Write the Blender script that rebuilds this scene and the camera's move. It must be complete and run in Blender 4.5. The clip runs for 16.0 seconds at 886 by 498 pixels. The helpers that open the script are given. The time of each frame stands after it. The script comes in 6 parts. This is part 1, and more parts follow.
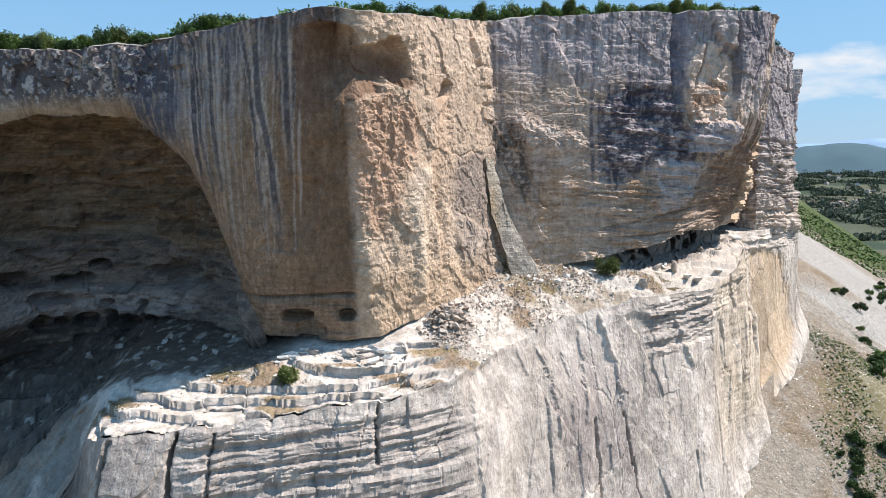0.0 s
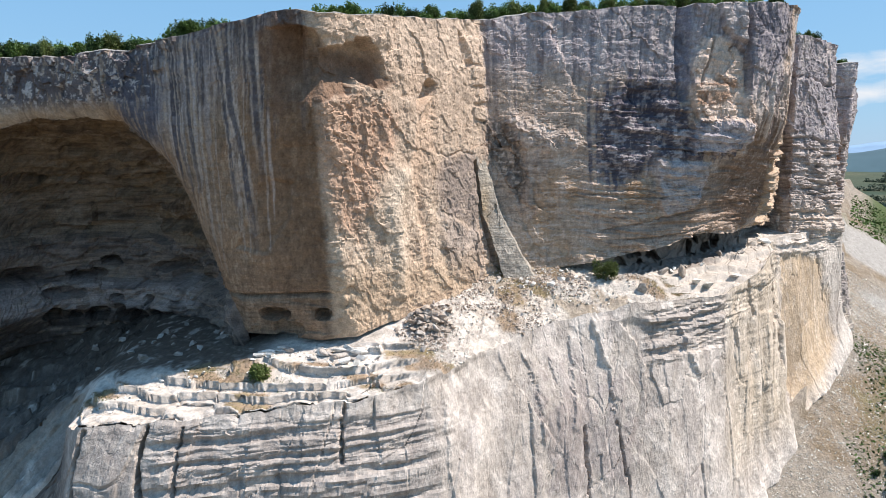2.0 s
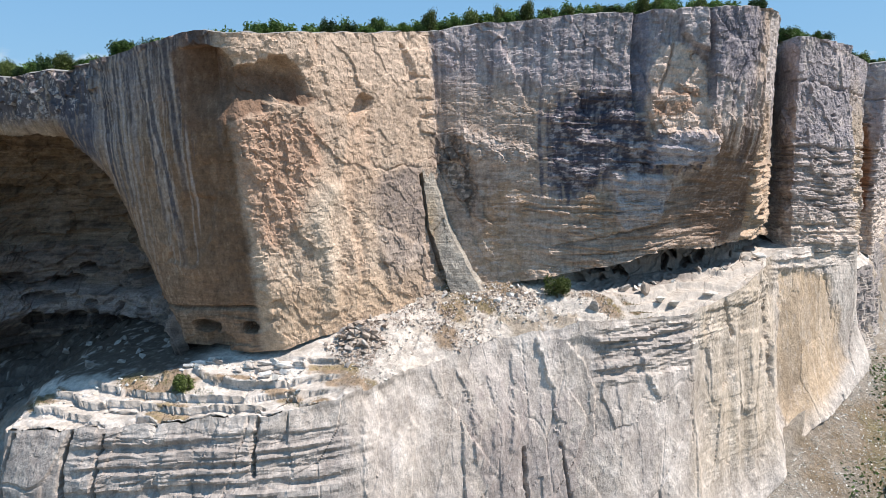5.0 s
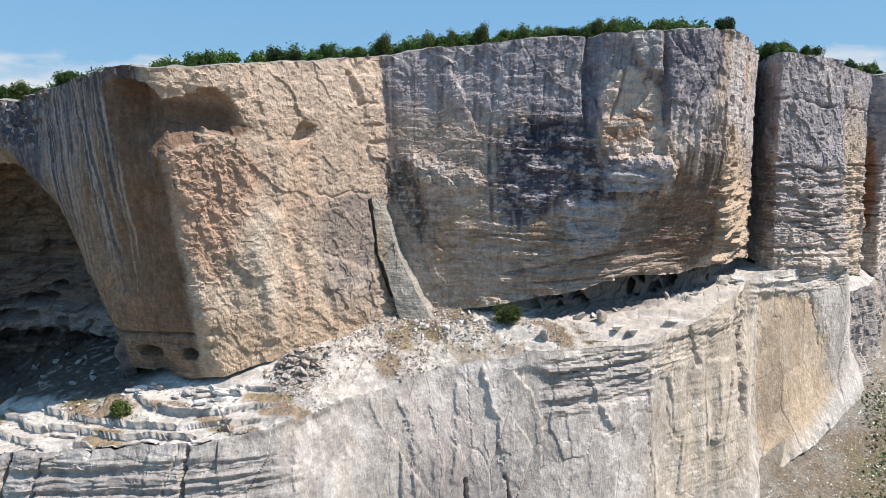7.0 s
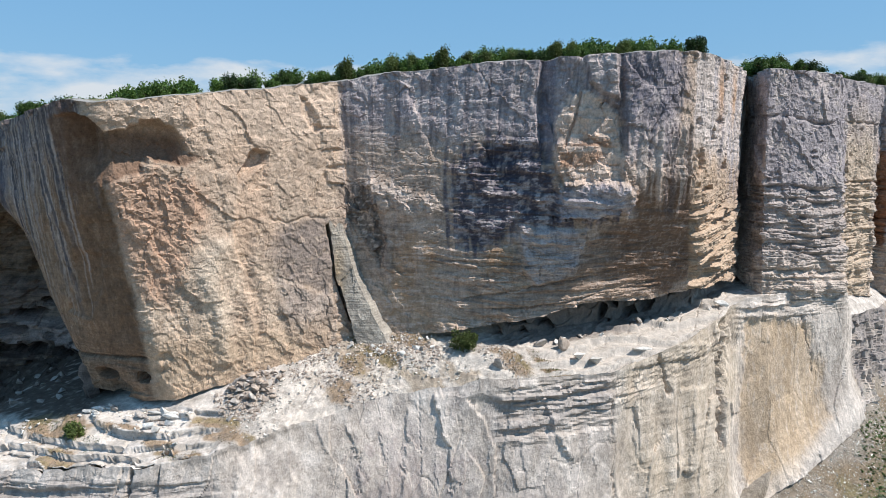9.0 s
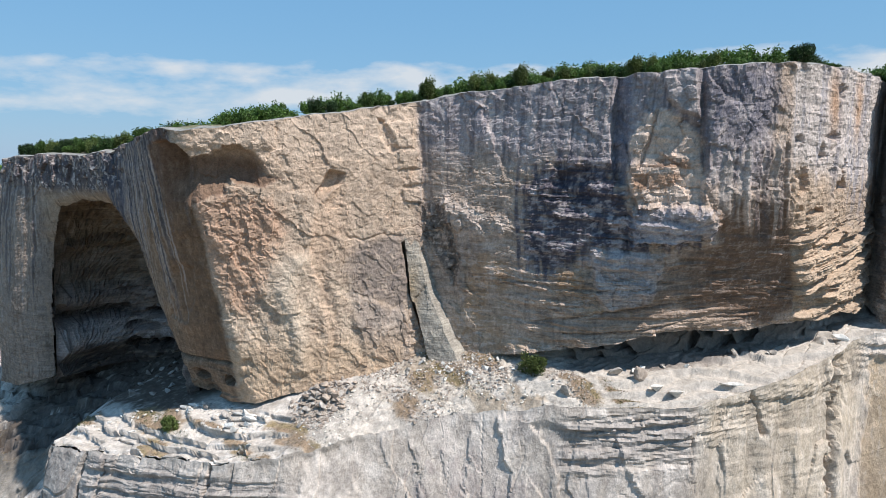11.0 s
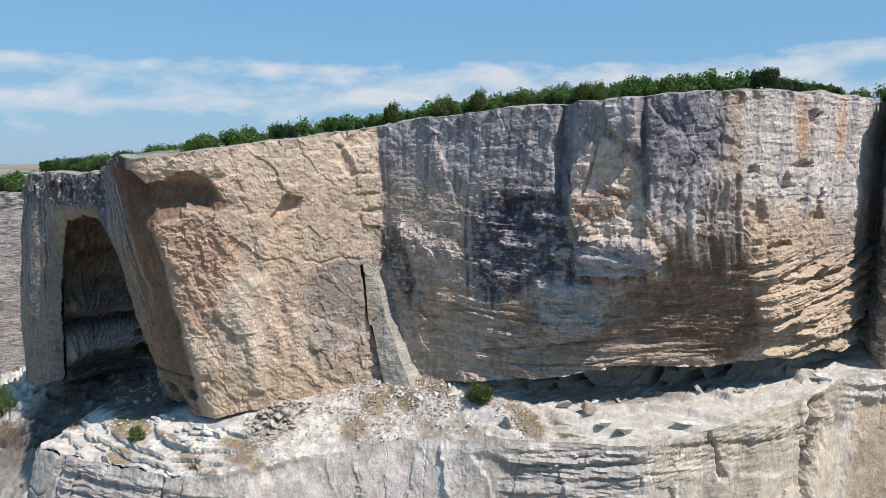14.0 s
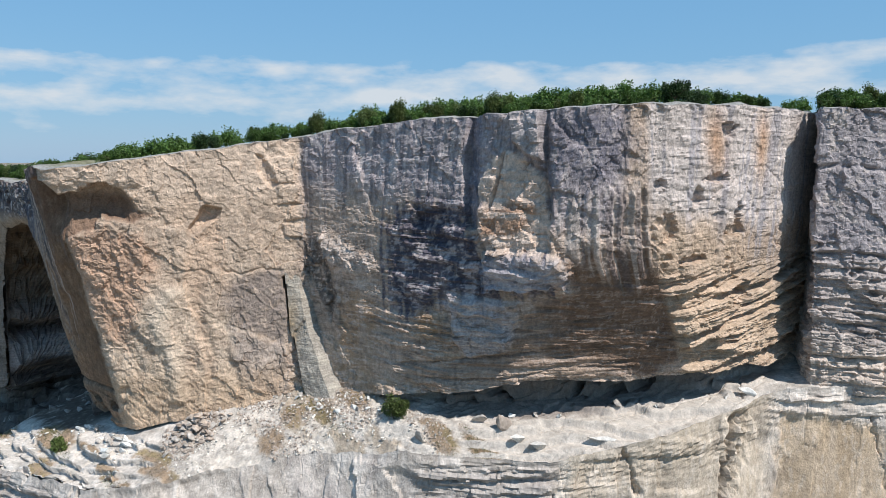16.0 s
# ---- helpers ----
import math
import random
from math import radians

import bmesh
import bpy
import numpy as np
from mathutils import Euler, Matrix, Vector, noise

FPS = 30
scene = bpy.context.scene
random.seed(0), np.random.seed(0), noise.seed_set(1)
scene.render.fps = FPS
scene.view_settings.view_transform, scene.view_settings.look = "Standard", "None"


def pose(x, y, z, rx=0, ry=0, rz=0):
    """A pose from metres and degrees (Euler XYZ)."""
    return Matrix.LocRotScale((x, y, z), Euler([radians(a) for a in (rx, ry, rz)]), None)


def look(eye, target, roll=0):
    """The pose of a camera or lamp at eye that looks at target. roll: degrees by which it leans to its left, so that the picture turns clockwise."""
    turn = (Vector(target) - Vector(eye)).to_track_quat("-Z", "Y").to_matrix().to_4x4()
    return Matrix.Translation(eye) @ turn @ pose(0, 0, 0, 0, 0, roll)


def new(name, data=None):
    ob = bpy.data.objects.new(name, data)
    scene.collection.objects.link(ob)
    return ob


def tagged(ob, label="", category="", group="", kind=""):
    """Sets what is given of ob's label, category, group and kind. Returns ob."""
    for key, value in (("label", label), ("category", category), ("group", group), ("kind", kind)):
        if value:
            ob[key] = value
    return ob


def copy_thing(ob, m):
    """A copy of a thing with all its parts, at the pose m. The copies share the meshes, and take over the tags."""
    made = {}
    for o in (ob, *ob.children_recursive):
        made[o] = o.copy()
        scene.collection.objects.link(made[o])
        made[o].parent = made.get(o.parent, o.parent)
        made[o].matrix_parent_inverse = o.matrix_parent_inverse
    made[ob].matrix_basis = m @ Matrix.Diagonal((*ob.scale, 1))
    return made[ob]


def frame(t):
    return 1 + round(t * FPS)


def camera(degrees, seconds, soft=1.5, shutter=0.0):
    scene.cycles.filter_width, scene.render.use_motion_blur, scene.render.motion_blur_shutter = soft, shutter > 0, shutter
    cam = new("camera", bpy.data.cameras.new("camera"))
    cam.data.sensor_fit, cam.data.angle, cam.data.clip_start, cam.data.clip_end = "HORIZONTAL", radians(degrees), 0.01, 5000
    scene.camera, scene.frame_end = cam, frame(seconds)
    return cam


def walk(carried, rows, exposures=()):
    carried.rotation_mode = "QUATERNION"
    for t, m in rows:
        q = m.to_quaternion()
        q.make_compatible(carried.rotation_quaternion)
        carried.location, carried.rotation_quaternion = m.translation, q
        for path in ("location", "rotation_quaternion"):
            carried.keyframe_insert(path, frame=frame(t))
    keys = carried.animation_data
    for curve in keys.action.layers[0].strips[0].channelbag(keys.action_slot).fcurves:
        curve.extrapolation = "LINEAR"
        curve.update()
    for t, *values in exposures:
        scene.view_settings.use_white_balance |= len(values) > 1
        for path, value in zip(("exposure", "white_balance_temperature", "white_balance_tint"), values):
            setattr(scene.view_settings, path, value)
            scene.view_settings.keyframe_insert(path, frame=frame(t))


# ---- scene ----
cam = camera(64.2, 16.0, 0.8)
METRES, EYE, TILT, LEAN, TURN = 85.0, 0.0, -7.2, 0.0, 0.0
ROWS = [
    (0.0, 0.0, 0.0, 0.0, 0.0, 0.0, -0.0),
    (0.5, 0.0297, 0.0026, 0.0005, 1.66, -0.03, -0.17),
    (1.0, 0.0598, 0.0057, 0.0017, 3.25, -0.08, -0.35),
    (1.5, 0.0898, 0.0093, 0.0028, 4.74, -0.11, -0.52),
    (2.0, 0.1198, 0.0133, 0.004, 6.19, -0.14, -0.67),
    (2.5, 0.1494, 0.0179, 0.0042, 7.65, -0.14, -0.82),
    (3.0, 0.1786, 0.0232, 0.0057, 8.98, -0.21, -0.97),
    (3.5, 0.2072, 0.0291, 0.0077, 9.67, -0.26, -1.07),
    (4.0, 0.2369, 0.0359, 0.0128, 10.38, -0.31, -1.17),
    (6.5, 0.3903, 0.0801, 0.0615, 15.57, -0.63, -1.8),
    (7.0, 0.4199, 0.0905, 0.0721, 16.0, -0.7, -1.9),
    (7.5, 0.4494, 0.1013, 0.0825, 16.11, -0.74, -1.96),
    (8.0, 0.4789, 0.1124, 0.0928, 16.12, -0.76, -1.97),
    (8.5, 0.5081, 0.1239, 0.1025, 17.05, -0.79, -2.05),
    (9.0, 0.538, 0.1358, 0.1112, 20.11, -0.85, -2.27),
    (9.5, 0.566, 0.149, 0.1207, 24.68, -1.11, -2.68),
    (10.0, 0.5934, 0.1628, 0.1293, 28.07, -1.31, -3.01),
    (12.5, 0.7196, 0.2421, 0.1707, 38.47, -1.97, -4.14),
    (13.0, 0.7423, 0.2601, 0.1787, 39.26, -2.04, -4.27),
    (13.5, 0.7642, 0.2786, 0.186, 39.84, -2.1, -4.39),
    (14.0, 0.7857, 0.2976, 0.1933, 40.24, -2.13, -4.47),
    (14.5, 0.807, 0.3174, 0.2004, 40.6, -2.16, -4.56),
    (15.0, 0.8277, 0.3378, 0.2072, 40.69, -2.17, -4.62),
    (15.5, 0.8481, 0.3585, 0.2137, 40.7, -2.19, -4.65),
    (16.0, 0.868, 0.3793, 0.2187, 40.74, -2.19, -4.68),
]
walk(cam, [(t, pose(0, 0, EYE, TILT, LEAN, TURN) @ pose(METRES * x, METRES * y, METRES * z, 90 + pitch, roll, yaw)) for t, x, y, z, yaw, pitch, roll in ROWS],
     [(0.0, 0.42, 6750, 12), (4.0, 0.34, 6700, 12), (7.0, 0.19, 6530, 10), (10.0, 0.12, 6430, 9), (12.5, 0.08, 6420, 9), (16.0, 0.06, 6350, 8)])

# ---- light ----
SUN = Vector((0.58, 0.02, 0.81)).normalized()
sun = new("sun", bpy.data.lights.new("sun", "SUN"))
sun.data.energy, sun.data.angle, sun.data.color = 4.9, radians(0.53), (1.0, 0.937, 0.872)
sun.matrix_world = look(SUN * 300, (0, 0, 0))


def node(tree, kind, x=0, y=0, **sets):
    n = tree.nodes.new(kind)
    n.location = (x, y)
    for key, value in sets.items():
        if key in n.inputs:
            n.inputs[key].default_value = value
    return n


world = bpy.data.worlds.new("sky")
scene.world = world
world.use_nodes = True
wt = world.node_tree
wt.nodes.clear()
sky = wt.nodes.new("ShaderNodeTexSky")
sky.sky_type, sky.sun_disc = "NISHITA", False
sky.sun_elevation = math.asin(SUN.z)
sky.sun_rotation = math.atan2(SUN.x, SUN.y)
sky.air_density, sky.dust_density, sky.ozone_density = 1.25, 0.1, 1.6
tc = wt.nodes.new("ShaderNodeTexCoord")
stretch = wt.nodes.new("ShaderNodeMapping")
stretch.inputs["Scale"].default_value = (7.5, 7.5, 24.0)
wt.links.new(tc.outputs["Generated"], stretch.inputs["Vector"])
puffs = node(wt, "ShaderNodeTexNoise", Scale=1.0, Detail=7.0, Roughness=0.55)
wt.links.new(stretch.outputs["Vector"], puffs.inputs["Vector"])
sep = wt.nodes.new("ShaderNodeSeparateXYZ")
wt.links.new(tc.outputs["Generated"], sep.inputs[0])
band = wt.nodes.new("ShaderNodeValToRGB")
band.color_ramp.elements[0].position, band.color_ramp.elements[0].color = 0.0, (0.35, 0.35, 0.35, 1)
band.color_ramp.elements[1].position, band.color_ramp.elements[1].color = 0.30, (0.12, 0.12, 0.12, 1)
for at, v in ((0.05, 0.36), (0.075, 0.56), (0.115, 0.52), (0.14, 0.22)):
    e = band.color_ramp.elements.new(at)
    e.color = (v, v, v, 1)
wt.links.new(sep.outputs["Z"], band.inputs[0])
addn = wt.nodes.new("ShaderNodeMath")
addn.operation = "ADD"
wt.links.new(puffs.outputs["Fac"], addn.inputs[0])
wt.links.new(band.outputs["Color"], addn.inputs[1])
cut = wt.nodes.new("ShaderNodeMapRange")
cut.inputs["From Min"].default_value, cut.inputs["From Max"].default_value = 0.94, 1.16
cut.inputs["To Max"].default_value = 0.85
wt.links.new(addn.outputs[0], cut.inputs["Value"])
mixw = wt.nodes.new("ShaderNodeMix")
mixw.data_type = "RGBA"
wt.links.new(cut.outputs[0], mixw.inputs["Factor"])
haze = wt.nodes.new("ShaderNodeValToRGB")
haze.color_ramp.elements[0].position, haze.color_ramp.elements[0].color = 0.0, (0.75, 0.75, 0.75, 1)
haze.color_ramp.elements[1].position, haze.color_ramp.elements[1].color = 0.45, (0.65, 0.65, 0.65, 1)
wt.links.new(sep.outputs["Z"], haze.inputs[0])
clear = wt.nodes.new("ShaderNodeMix")
clear.data_type = "RGBA"
wt.links.new(haze.outputs["Color"], clear.inputs["Factor"])
wt.links.new(sky.outputs["Color"], clear.inputs["A"])
clear.inputs["B"].default_value = (1.55, 3.95, 7.0, 1)
wt.links.new(clear.outputs["Result"], mixw.inputs["A"])
mixw.inputs["B"].default_value = (6.9, 7.1, 7.4, 1)
bg = wt.nodes.new("ShaderNodeBackground")
bg.inputs["Strength"].default_value = 0.10
out = wt.nodes.new("ShaderNodeOutputWorld")
wt.links.new(mixw.outputs["Result"], bg.inputs["Color"])
wt.links.new(bg.outputs[0], out.inputs[0])

# ---- noise ----
PERM = np.random.RandomState(7).permutation(256)
PERM = np.concatenate([PERM, PERM, PERM])
GRAD = np.random.RandomState(8).rand(256)


def vnoise(p):
    """Smooth value noise, -1 to 1, of points (N, 3)."""
    i = np.floor(p).astype(np.int64)
    f = p - i
    i &= 255
    f = f * f * f * (f * (f * 6 - 15) + 10)
    r = 0
    for a in (0, 1):
        wa = f[:, 0] if a else 1 - f[:, 0]
        pa = PERM[i[:, 0] + a]
        for b in (0, 1):
            wb = f[:, 1] if b else 1 - f[:, 1]
            pb = PERM[pa + ((i[:, 1] + b) & 255)]
            for c in (0, 1):
                wc = f[:, 2] if c else 1 - f[:, 2]
                r = r + wa * wb * wc * GRAD[PERM[pb + ((i[:, 2] + c) & 255)]]
    return r * 2 - 1


TURN_NOISE = np.array(Euler((0.7, 0.5, 0.9)).to_matrix())


def fbm(p, scale, octaves=4, gain=0.5, seed=0.0):
    """Layered noise; scale: metres of the largest lumps (a number or three)."""
    q = p / np.asarray(scale, float) + seed * 17.31
    r, a, total = 0, 1.0, 0
    for k in range(octaves):
        r = r + a * vnoise(q + k * 5.7)
        total += a
        a *= gain
        q = (q @ TURN_NOISE) * 2.03
    return r / total


def ridged(p, scale, octaves=4, seed=0.0):
    q = p / np.asarray(scale, float) + seed * 11.7
    r, a, total = 0, 1.0, 0
    for k in range(octaves):
        r = r + a * (1 - 2 * np.abs(vnoise(q + k * 3.3)))
        total += a
        a *= 0.5
        q = (q @ TURN_NOISE) * 2.1
    return r / total


def cells(p, scale, seed=0.0):
    """Distance to the nearest and the second nearest of scattered points, in cells, and the nearest one's own number."""
    q = p / np.asarray(scale, float) + seed * 13.1
    base = np.floor(q).astype(np.int64)
    d1 = np.full(len(q), 9.0)
    d2 = np.full(len(q), 9.0)
    own = np.zeros(len(q))
    for a in (-1, 0, 1):
        for b in (-1, 0, 1):
            for c in (-1, 0, 1):
                k = base + (a, b, c)
                h = PERM[PERM[PERM[k[:, 0] & 255] + (k[:, 1] & 255)] + (k[:, 2] & 255)]
                pt = k + np.stack([GRAD[h], GRAD[PERM[h + 31]], GRAD[PERM[h + 77]]], 1)
                d = np.sqrt(((q - pt) ** 2).sum(1))
                near = d < d1
                d2 = np.where(near, d1, np.minimum(d2, d))
                own = np.where(near, GRAD[PERM[h + 13]], own)
                d1 = np.where(near, d, d1)
    return d1, d2, own


def facets(a, b, seed=0.0):
    """Broken rock in a plane: every scattered cell stands off by its own amount and is tilted its own way. Also the cell's number and how far its edge is."""
    q = np.stack([a, b], 1) + seed * 13.7
    base = np.floor(q).astype(np.int64)
    d1, d2 = np.full(len(q), 9.0), np.full(len(q), 9.0)
    hh, off = np.zeros(len(q), np.int64), np.zeros((len(q), 2))
    for i in (-1, 0, 1):
        for j in (-1, 0, 1):
            k = base + (i, j)
            h = PERM[PERM[k[:, 0] & 255] + (k[:, 1] & 255)]
            e = q - k - np.stack([GRAD[h], GRAD[PERM[h + 31]]], 1)
            d = (e * e).sum(1)
            near = d < d1
            d2 = np.where(near, d1, np.minimum(d2, d))
            hh = np.where(near, h, hh)
            off = np.where(near[:, None], e, off)
            d1 = np.where(near, d, d1)
    own = GRAD[PERM[hh + 13]]
    tilt = (GRAD[PERM[hh + 51]] - 0.5) * off[:, 0] + (GRAD[PERM[hh + 91]] - 0.5) * off[:, 1]
    return own - 0.5 + 1.3 * tilt, own, np.sqrt(d2) - np.sqrt(d1)


def patch(x, z, pts, soft=0.8, ragged=0.0):
    """1 inside an outline of places (x, z), fading out over soft; ragged: noise that frays its edge."""
    n, res = len(pts) // 2, np.zeros(len(x))
    pad = soft + (np.abs(ragged).max() if np.ndim(ragged) else abs(ragged))
    sel = np.flatnonzero((x > min(pts[::2]) - pad) & (x < max(pts[::2]) + pad) & (z > min(pts[1::2]) - pad) & (z < max(pts[1::2]) + pad))
    if len(sel) == 0:
        return res
    xs, zs = x[sel], z[sel]
    inside, best = np.zeros(len(sel), bool), np.full(len(sel), 1e9)
    for i in range(n):
        ax_, az_ = pts[2 * i], pts[2 * i + 1]
        bx_, bz_ = pts[(2 * i + 2) % (2 * n)], pts[(2 * i + 3) % (2 * n)]
        if az_ != bz_:
            inside ^= ((az_ > zs) != (bz_ > zs)) & (xs < (bx_ - ax_) * (zs - az_) / (bz_ - az_) + ax_)
        best = np.minimum(best, line_off(xs, zs, (ax_, az_, bx_, bz_)))
    res[sel] = step(-soft, soft, np.where(inside, best, -best) + (ragged[sel] if np.ndim(ragged) else ragged))
    return res


def line_off(x, z, pts):
    """Distance from a line of places (x, z)."""
    best = np.full(len(x), 1e9)
    for i in range(len(pts) // 2 - 1):
        ax_, az_, bx_, bz_ = pts[2 * i:2 * i + 4]
        ex, ez = bx_ - ax_, bz_ - az_
        t = np.clip(((x - ax_) * ex + (z - az_) * ez) / (ex * ex + ez * ez), 0, 1)
        best = np.minimum(best, np.hypot(x - ax_ - t * ex, z - az_ - t * ez))
    return best


def flake(x, z, line, run, edge=0.18):
    """A split sheet of rock: it stands out at once at the line (x, z from top to foot) and thins away to its right over run."""
    zs, xs = line[1::2][::-1], line[::2][::-1]
    s = x - np.interp(z, zs, xs)
    return step(0, edge, s) * np.exp(-np.clip(s, 0, 99) / run) * step(zs[0] - 1.2, zs[0] + 0.8, z) * step(zs[-1] + 0.5, zs[-1] - 0.5, z)


def crack(x, z, pts, width):
    return np.exp(-(line_off(x, z, pts) / width) ** 2)


def step(a, b, x):
    """0 below a, 1 above b, smooth between."""
    t = np.clip((x - a) / (b - a), 0, 1)
    return t * t * (3 - 2 * t)


def blob(x, z, cx, cz, rx, rz):
    return np.exp(-(((x - cx) / rx) ** 2 + ((z - cz) / rz) ** 2))


def mix(a, b, f):
    f = np.clip(f, 0, 1)[:, None]
    return a * (1 - f) + np.asarray(b, float) * f


# ---- materials ----
def material(name, rough=0.9, spec=0.3):
    m = bpy.data.materials.new(name)
    m.use_nodes = True
    t = m.node_tree
    b = t.nodes["Principled BSDF"]
    b.inputs["Roughness"].default_value = rough
    b.inputs["Specular IOR Level"].default_value = spec
    return m, t, b


def noise_node(t, scale, detail=6.0, stretch=(1, 1, 1), rough=0.6):
    geo = t.nodes.new("ShaderNodeNewGeometry")
    mp = t.nodes.new("ShaderNodeMapping")
    mp.inputs["Scale"].default_value = stretch
    n = node(t, "ShaderNodeTexNoise", Scale=scale, Detail=detail, Roughness=rough)
    t.links.new(geo.outputs["Position"], mp.inputs["Vector"])
    t.links.new(mp.outputs["Vector"], n.inputs["Vector"])
    return n


def mul_by(t, color, fac, lo, hi):
    """color times a factor that runs from lo to hi as fac runs over the noise's usual range."""
    r = t.nodes.new("ShaderNodeMapRange")
    r.inputs["From Min"].default_value, r.inputs["From Max"].default_value = 0.34, 0.66
    r.inputs["To Min"].default_value, r.inputs["To Max"].default_value = lo, hi
    t.links.new(fac, r.inputs["Value"])
    v = t.nodes.new("ShaderNodeVectorMath")
    v.operation = "SCALE"
    t.links.new(color, v.inputs[0])
    t.links.new(r.outputs[0], v.inputs["Scale"])
    return v.outputs[0]


def bump(t, b, fac, strength, dist, before=None):
    n = t.nodes.new("ShaderNodeBump")
    n.inputs["Strength"].default_value, n.inputs["Distance"].default_value = strength, dist
    t.links.new(fac, n.inputs["Height"])
    if before is not None:
        t.links.new(before, n.inputs["Normal"])
    t.links.new(n.outputs[0], b.inputs["Normal"])
    return n.outputs[0]


def mineral_material(name, rough=0.92, grain=0.29, relief=1.0, bedded=True):
    """Rock or soil: its own stain colours come from the mesh, grain and fine relief from noise."""
    m, t, b = material(name, rough, 0.2)
    at = t.nodes.new("ShaderNodeVertexColor")
    at.layer_name = "mineral"
    fine = noise_node(t, 2.0, 9.0, (1, 1, 0.8), 0.72)
    ridge = noise_node(t, 1.3, 8.0, (1, 1, 0.7), 0.62)
    ridge.noise_type = "RIDGED_MULTIFRACTAL"
    ridge.inputs["Offset"].default_value, ridge.inputs["Gain"].default_value = 1.0, 2.0
    beds = noise_node(t, 1.1, 7.0, (0.35, 0.35, 4.2) if bedded else (1, 1, 1), 0.62)
    speck = noise_node(t, 5.2, 6.0, (1, 1, 1.15), 0.8)
    c = mul_by(t, at.outputs["Color"], fine.outputs["Fac"], 1 - grain * 1.2, 1 + grain * 0.95)
    flat = t.nodes.new("ShaderNodeMix")
    flat.inputs["A"].default_value = 0.5
    t.links.new(at.outputs["Alpha"], flat.inputs["Factor"])
    t.links.new(beds.outputs["Fac"], flat.inputs["B"])
    c = mul_by(t, c, flat.outputs["Result"], 1 - grain, 1 + grain)
    c = mul_by(t, c, speck.outputs["Fac"], 1 - grain * 1.25, 1 + grain * 1.15)
    t.links.new(c, b.inputs["Base Color"])
    n0 = bump(t, b, ridge.outputs["Fac"], relief * 0.5, 0.10)
    n1 = bump(t, b, fine.outputs["Fac"], relief * 0.7, 0.22, n0)
    n2 = bump(t, b, flat.outputs["Result"], relief * 0.7, 0.3, n1)
    bump(t, b, speck.outputs["Fac"], relief * 0.6, 0.12, n2)
    return m


def plain_material(name, color, rough=0.85, vary=0.25, scale=3.0, island=False, back=None):
    m, t, b = material(name, rough, 0.25)
    rgb = t.nodes.new("ShaderNodeRGB")
    rgb.outputs[0].default_value = (*color, 1)
    n = noise_node(t, scale, 4.0)
    c = mul_by(t, rgb.outputs[0], n.outputs["Fac"], 1 - vary, 1 + vary)
    geo = t.nodes.new("ShaderNodeNewGeometry")
    if island:
        c = mul_by(t, c, geo.outputs["Random Per Island"], 0.75, 1.3)
    info = t.nodes.new("ShaderNodeObjectInfo")
    c = mul_by(t, c, info.outputs["Random"], 0.85, 1.15)
    t.links.new(c, b.inputs["Base Color"])
    bump(t, b, n.outputs["Fac"], 0.3, 0.1)
    return m


def leaf_material(name, color, shine=0.5):
    m, t, b = material(name, 0.55, 0.3)
    rgb = t.nodes.new("ShaderNodeRGB")
    rgb.outputs[0].default_value = (*color, 1)
    geo = t.nodes.new("ShaderNodeNewGeometry")
    c = mul_by(t, rgb.outputs[0], geo.outputs["Random Per Island"], 0.7, 1.3)
    info = t.nodes.new("ShaderNodeObjectInfo")
    c = mul_by(t, c, info.outputs["Random"], 0.8, 1.2)
    t.links.new(c, b.inputs["Base Color"])
    tr = t.nodes.new("ShaderNodeBsdfTranslucent")
    t.links.new(c, tr.inputs["Color"])
    mx = t.nodes.new("ShaderNodeMixShader")
    mx.inputs[0].default_value = 0.25
    t.links.new(b.outputs[0], mx.inputs[1])
    t.links.new(tr.outputs[0], mx.inputs[2])
    t.links.new(mx.outputs[0], t.nodes["Material Output"].inputs["Surface"])
    return m


ROCK = mineral_material("limestone", 0.92, 0.2, 0.75)
PALE_ROCK = mineral_material("pale_limestone", 0.92, 0.14, 0.55, False)
SOIL = mineral_material("soil_and_scree", 0.95, 0.22, 0.8, False)
STONE = plain_material("loose_stone", (0.40, 0.36, 0.325), 0.9, 0.3, 2.2)
WHITE_STONE = plain_material("white_stone", (0.66, 0.635, 0.595), 0.9, 0.25, 2.4)
SCREE = plain_material("scree_chip", (0.55, 0.53, 0.49), 0.95, 0.3, 0.6, True)
PLASTER = plain_material("pale_plaster", (0.62, 0.60, 0.57), 0.9, 0.1, 0.2)
ROOF = plain_material("grey_roof", (0.25, 0.20, 0.18), 0.9, 0.15, 0.3)
PALE_CHIP = plain_material("pale_chip", (0.47, 0.435, 0.39), 0.9, 0.25, 2.4, True)
BROWN_STONE = plain_material("brown_stone", (0.37, 0.305, 0.255), 0.9, 0.3, 2.2)
BARK = plain_material("bark", (0.13, 0.10, 0.07), 0.9, 0.3, 9.0)
LEAF = leaf_material("oak_leaf", (0.075, 0.135, 0.03))
LEAF_DARK = leaf_material("juniper_leaf", (0.035, 0.070, 0.020))
LEAF_PALE = leaf_material("shrub_leaf", (0.105, 0.140, 0.040))
FAR_LEAF = leaf_material("far_leaf", (0.055, 0.085, 0.055))
DRY = leaf_material("dry_grass", (0.28, 0.225, 0.135))


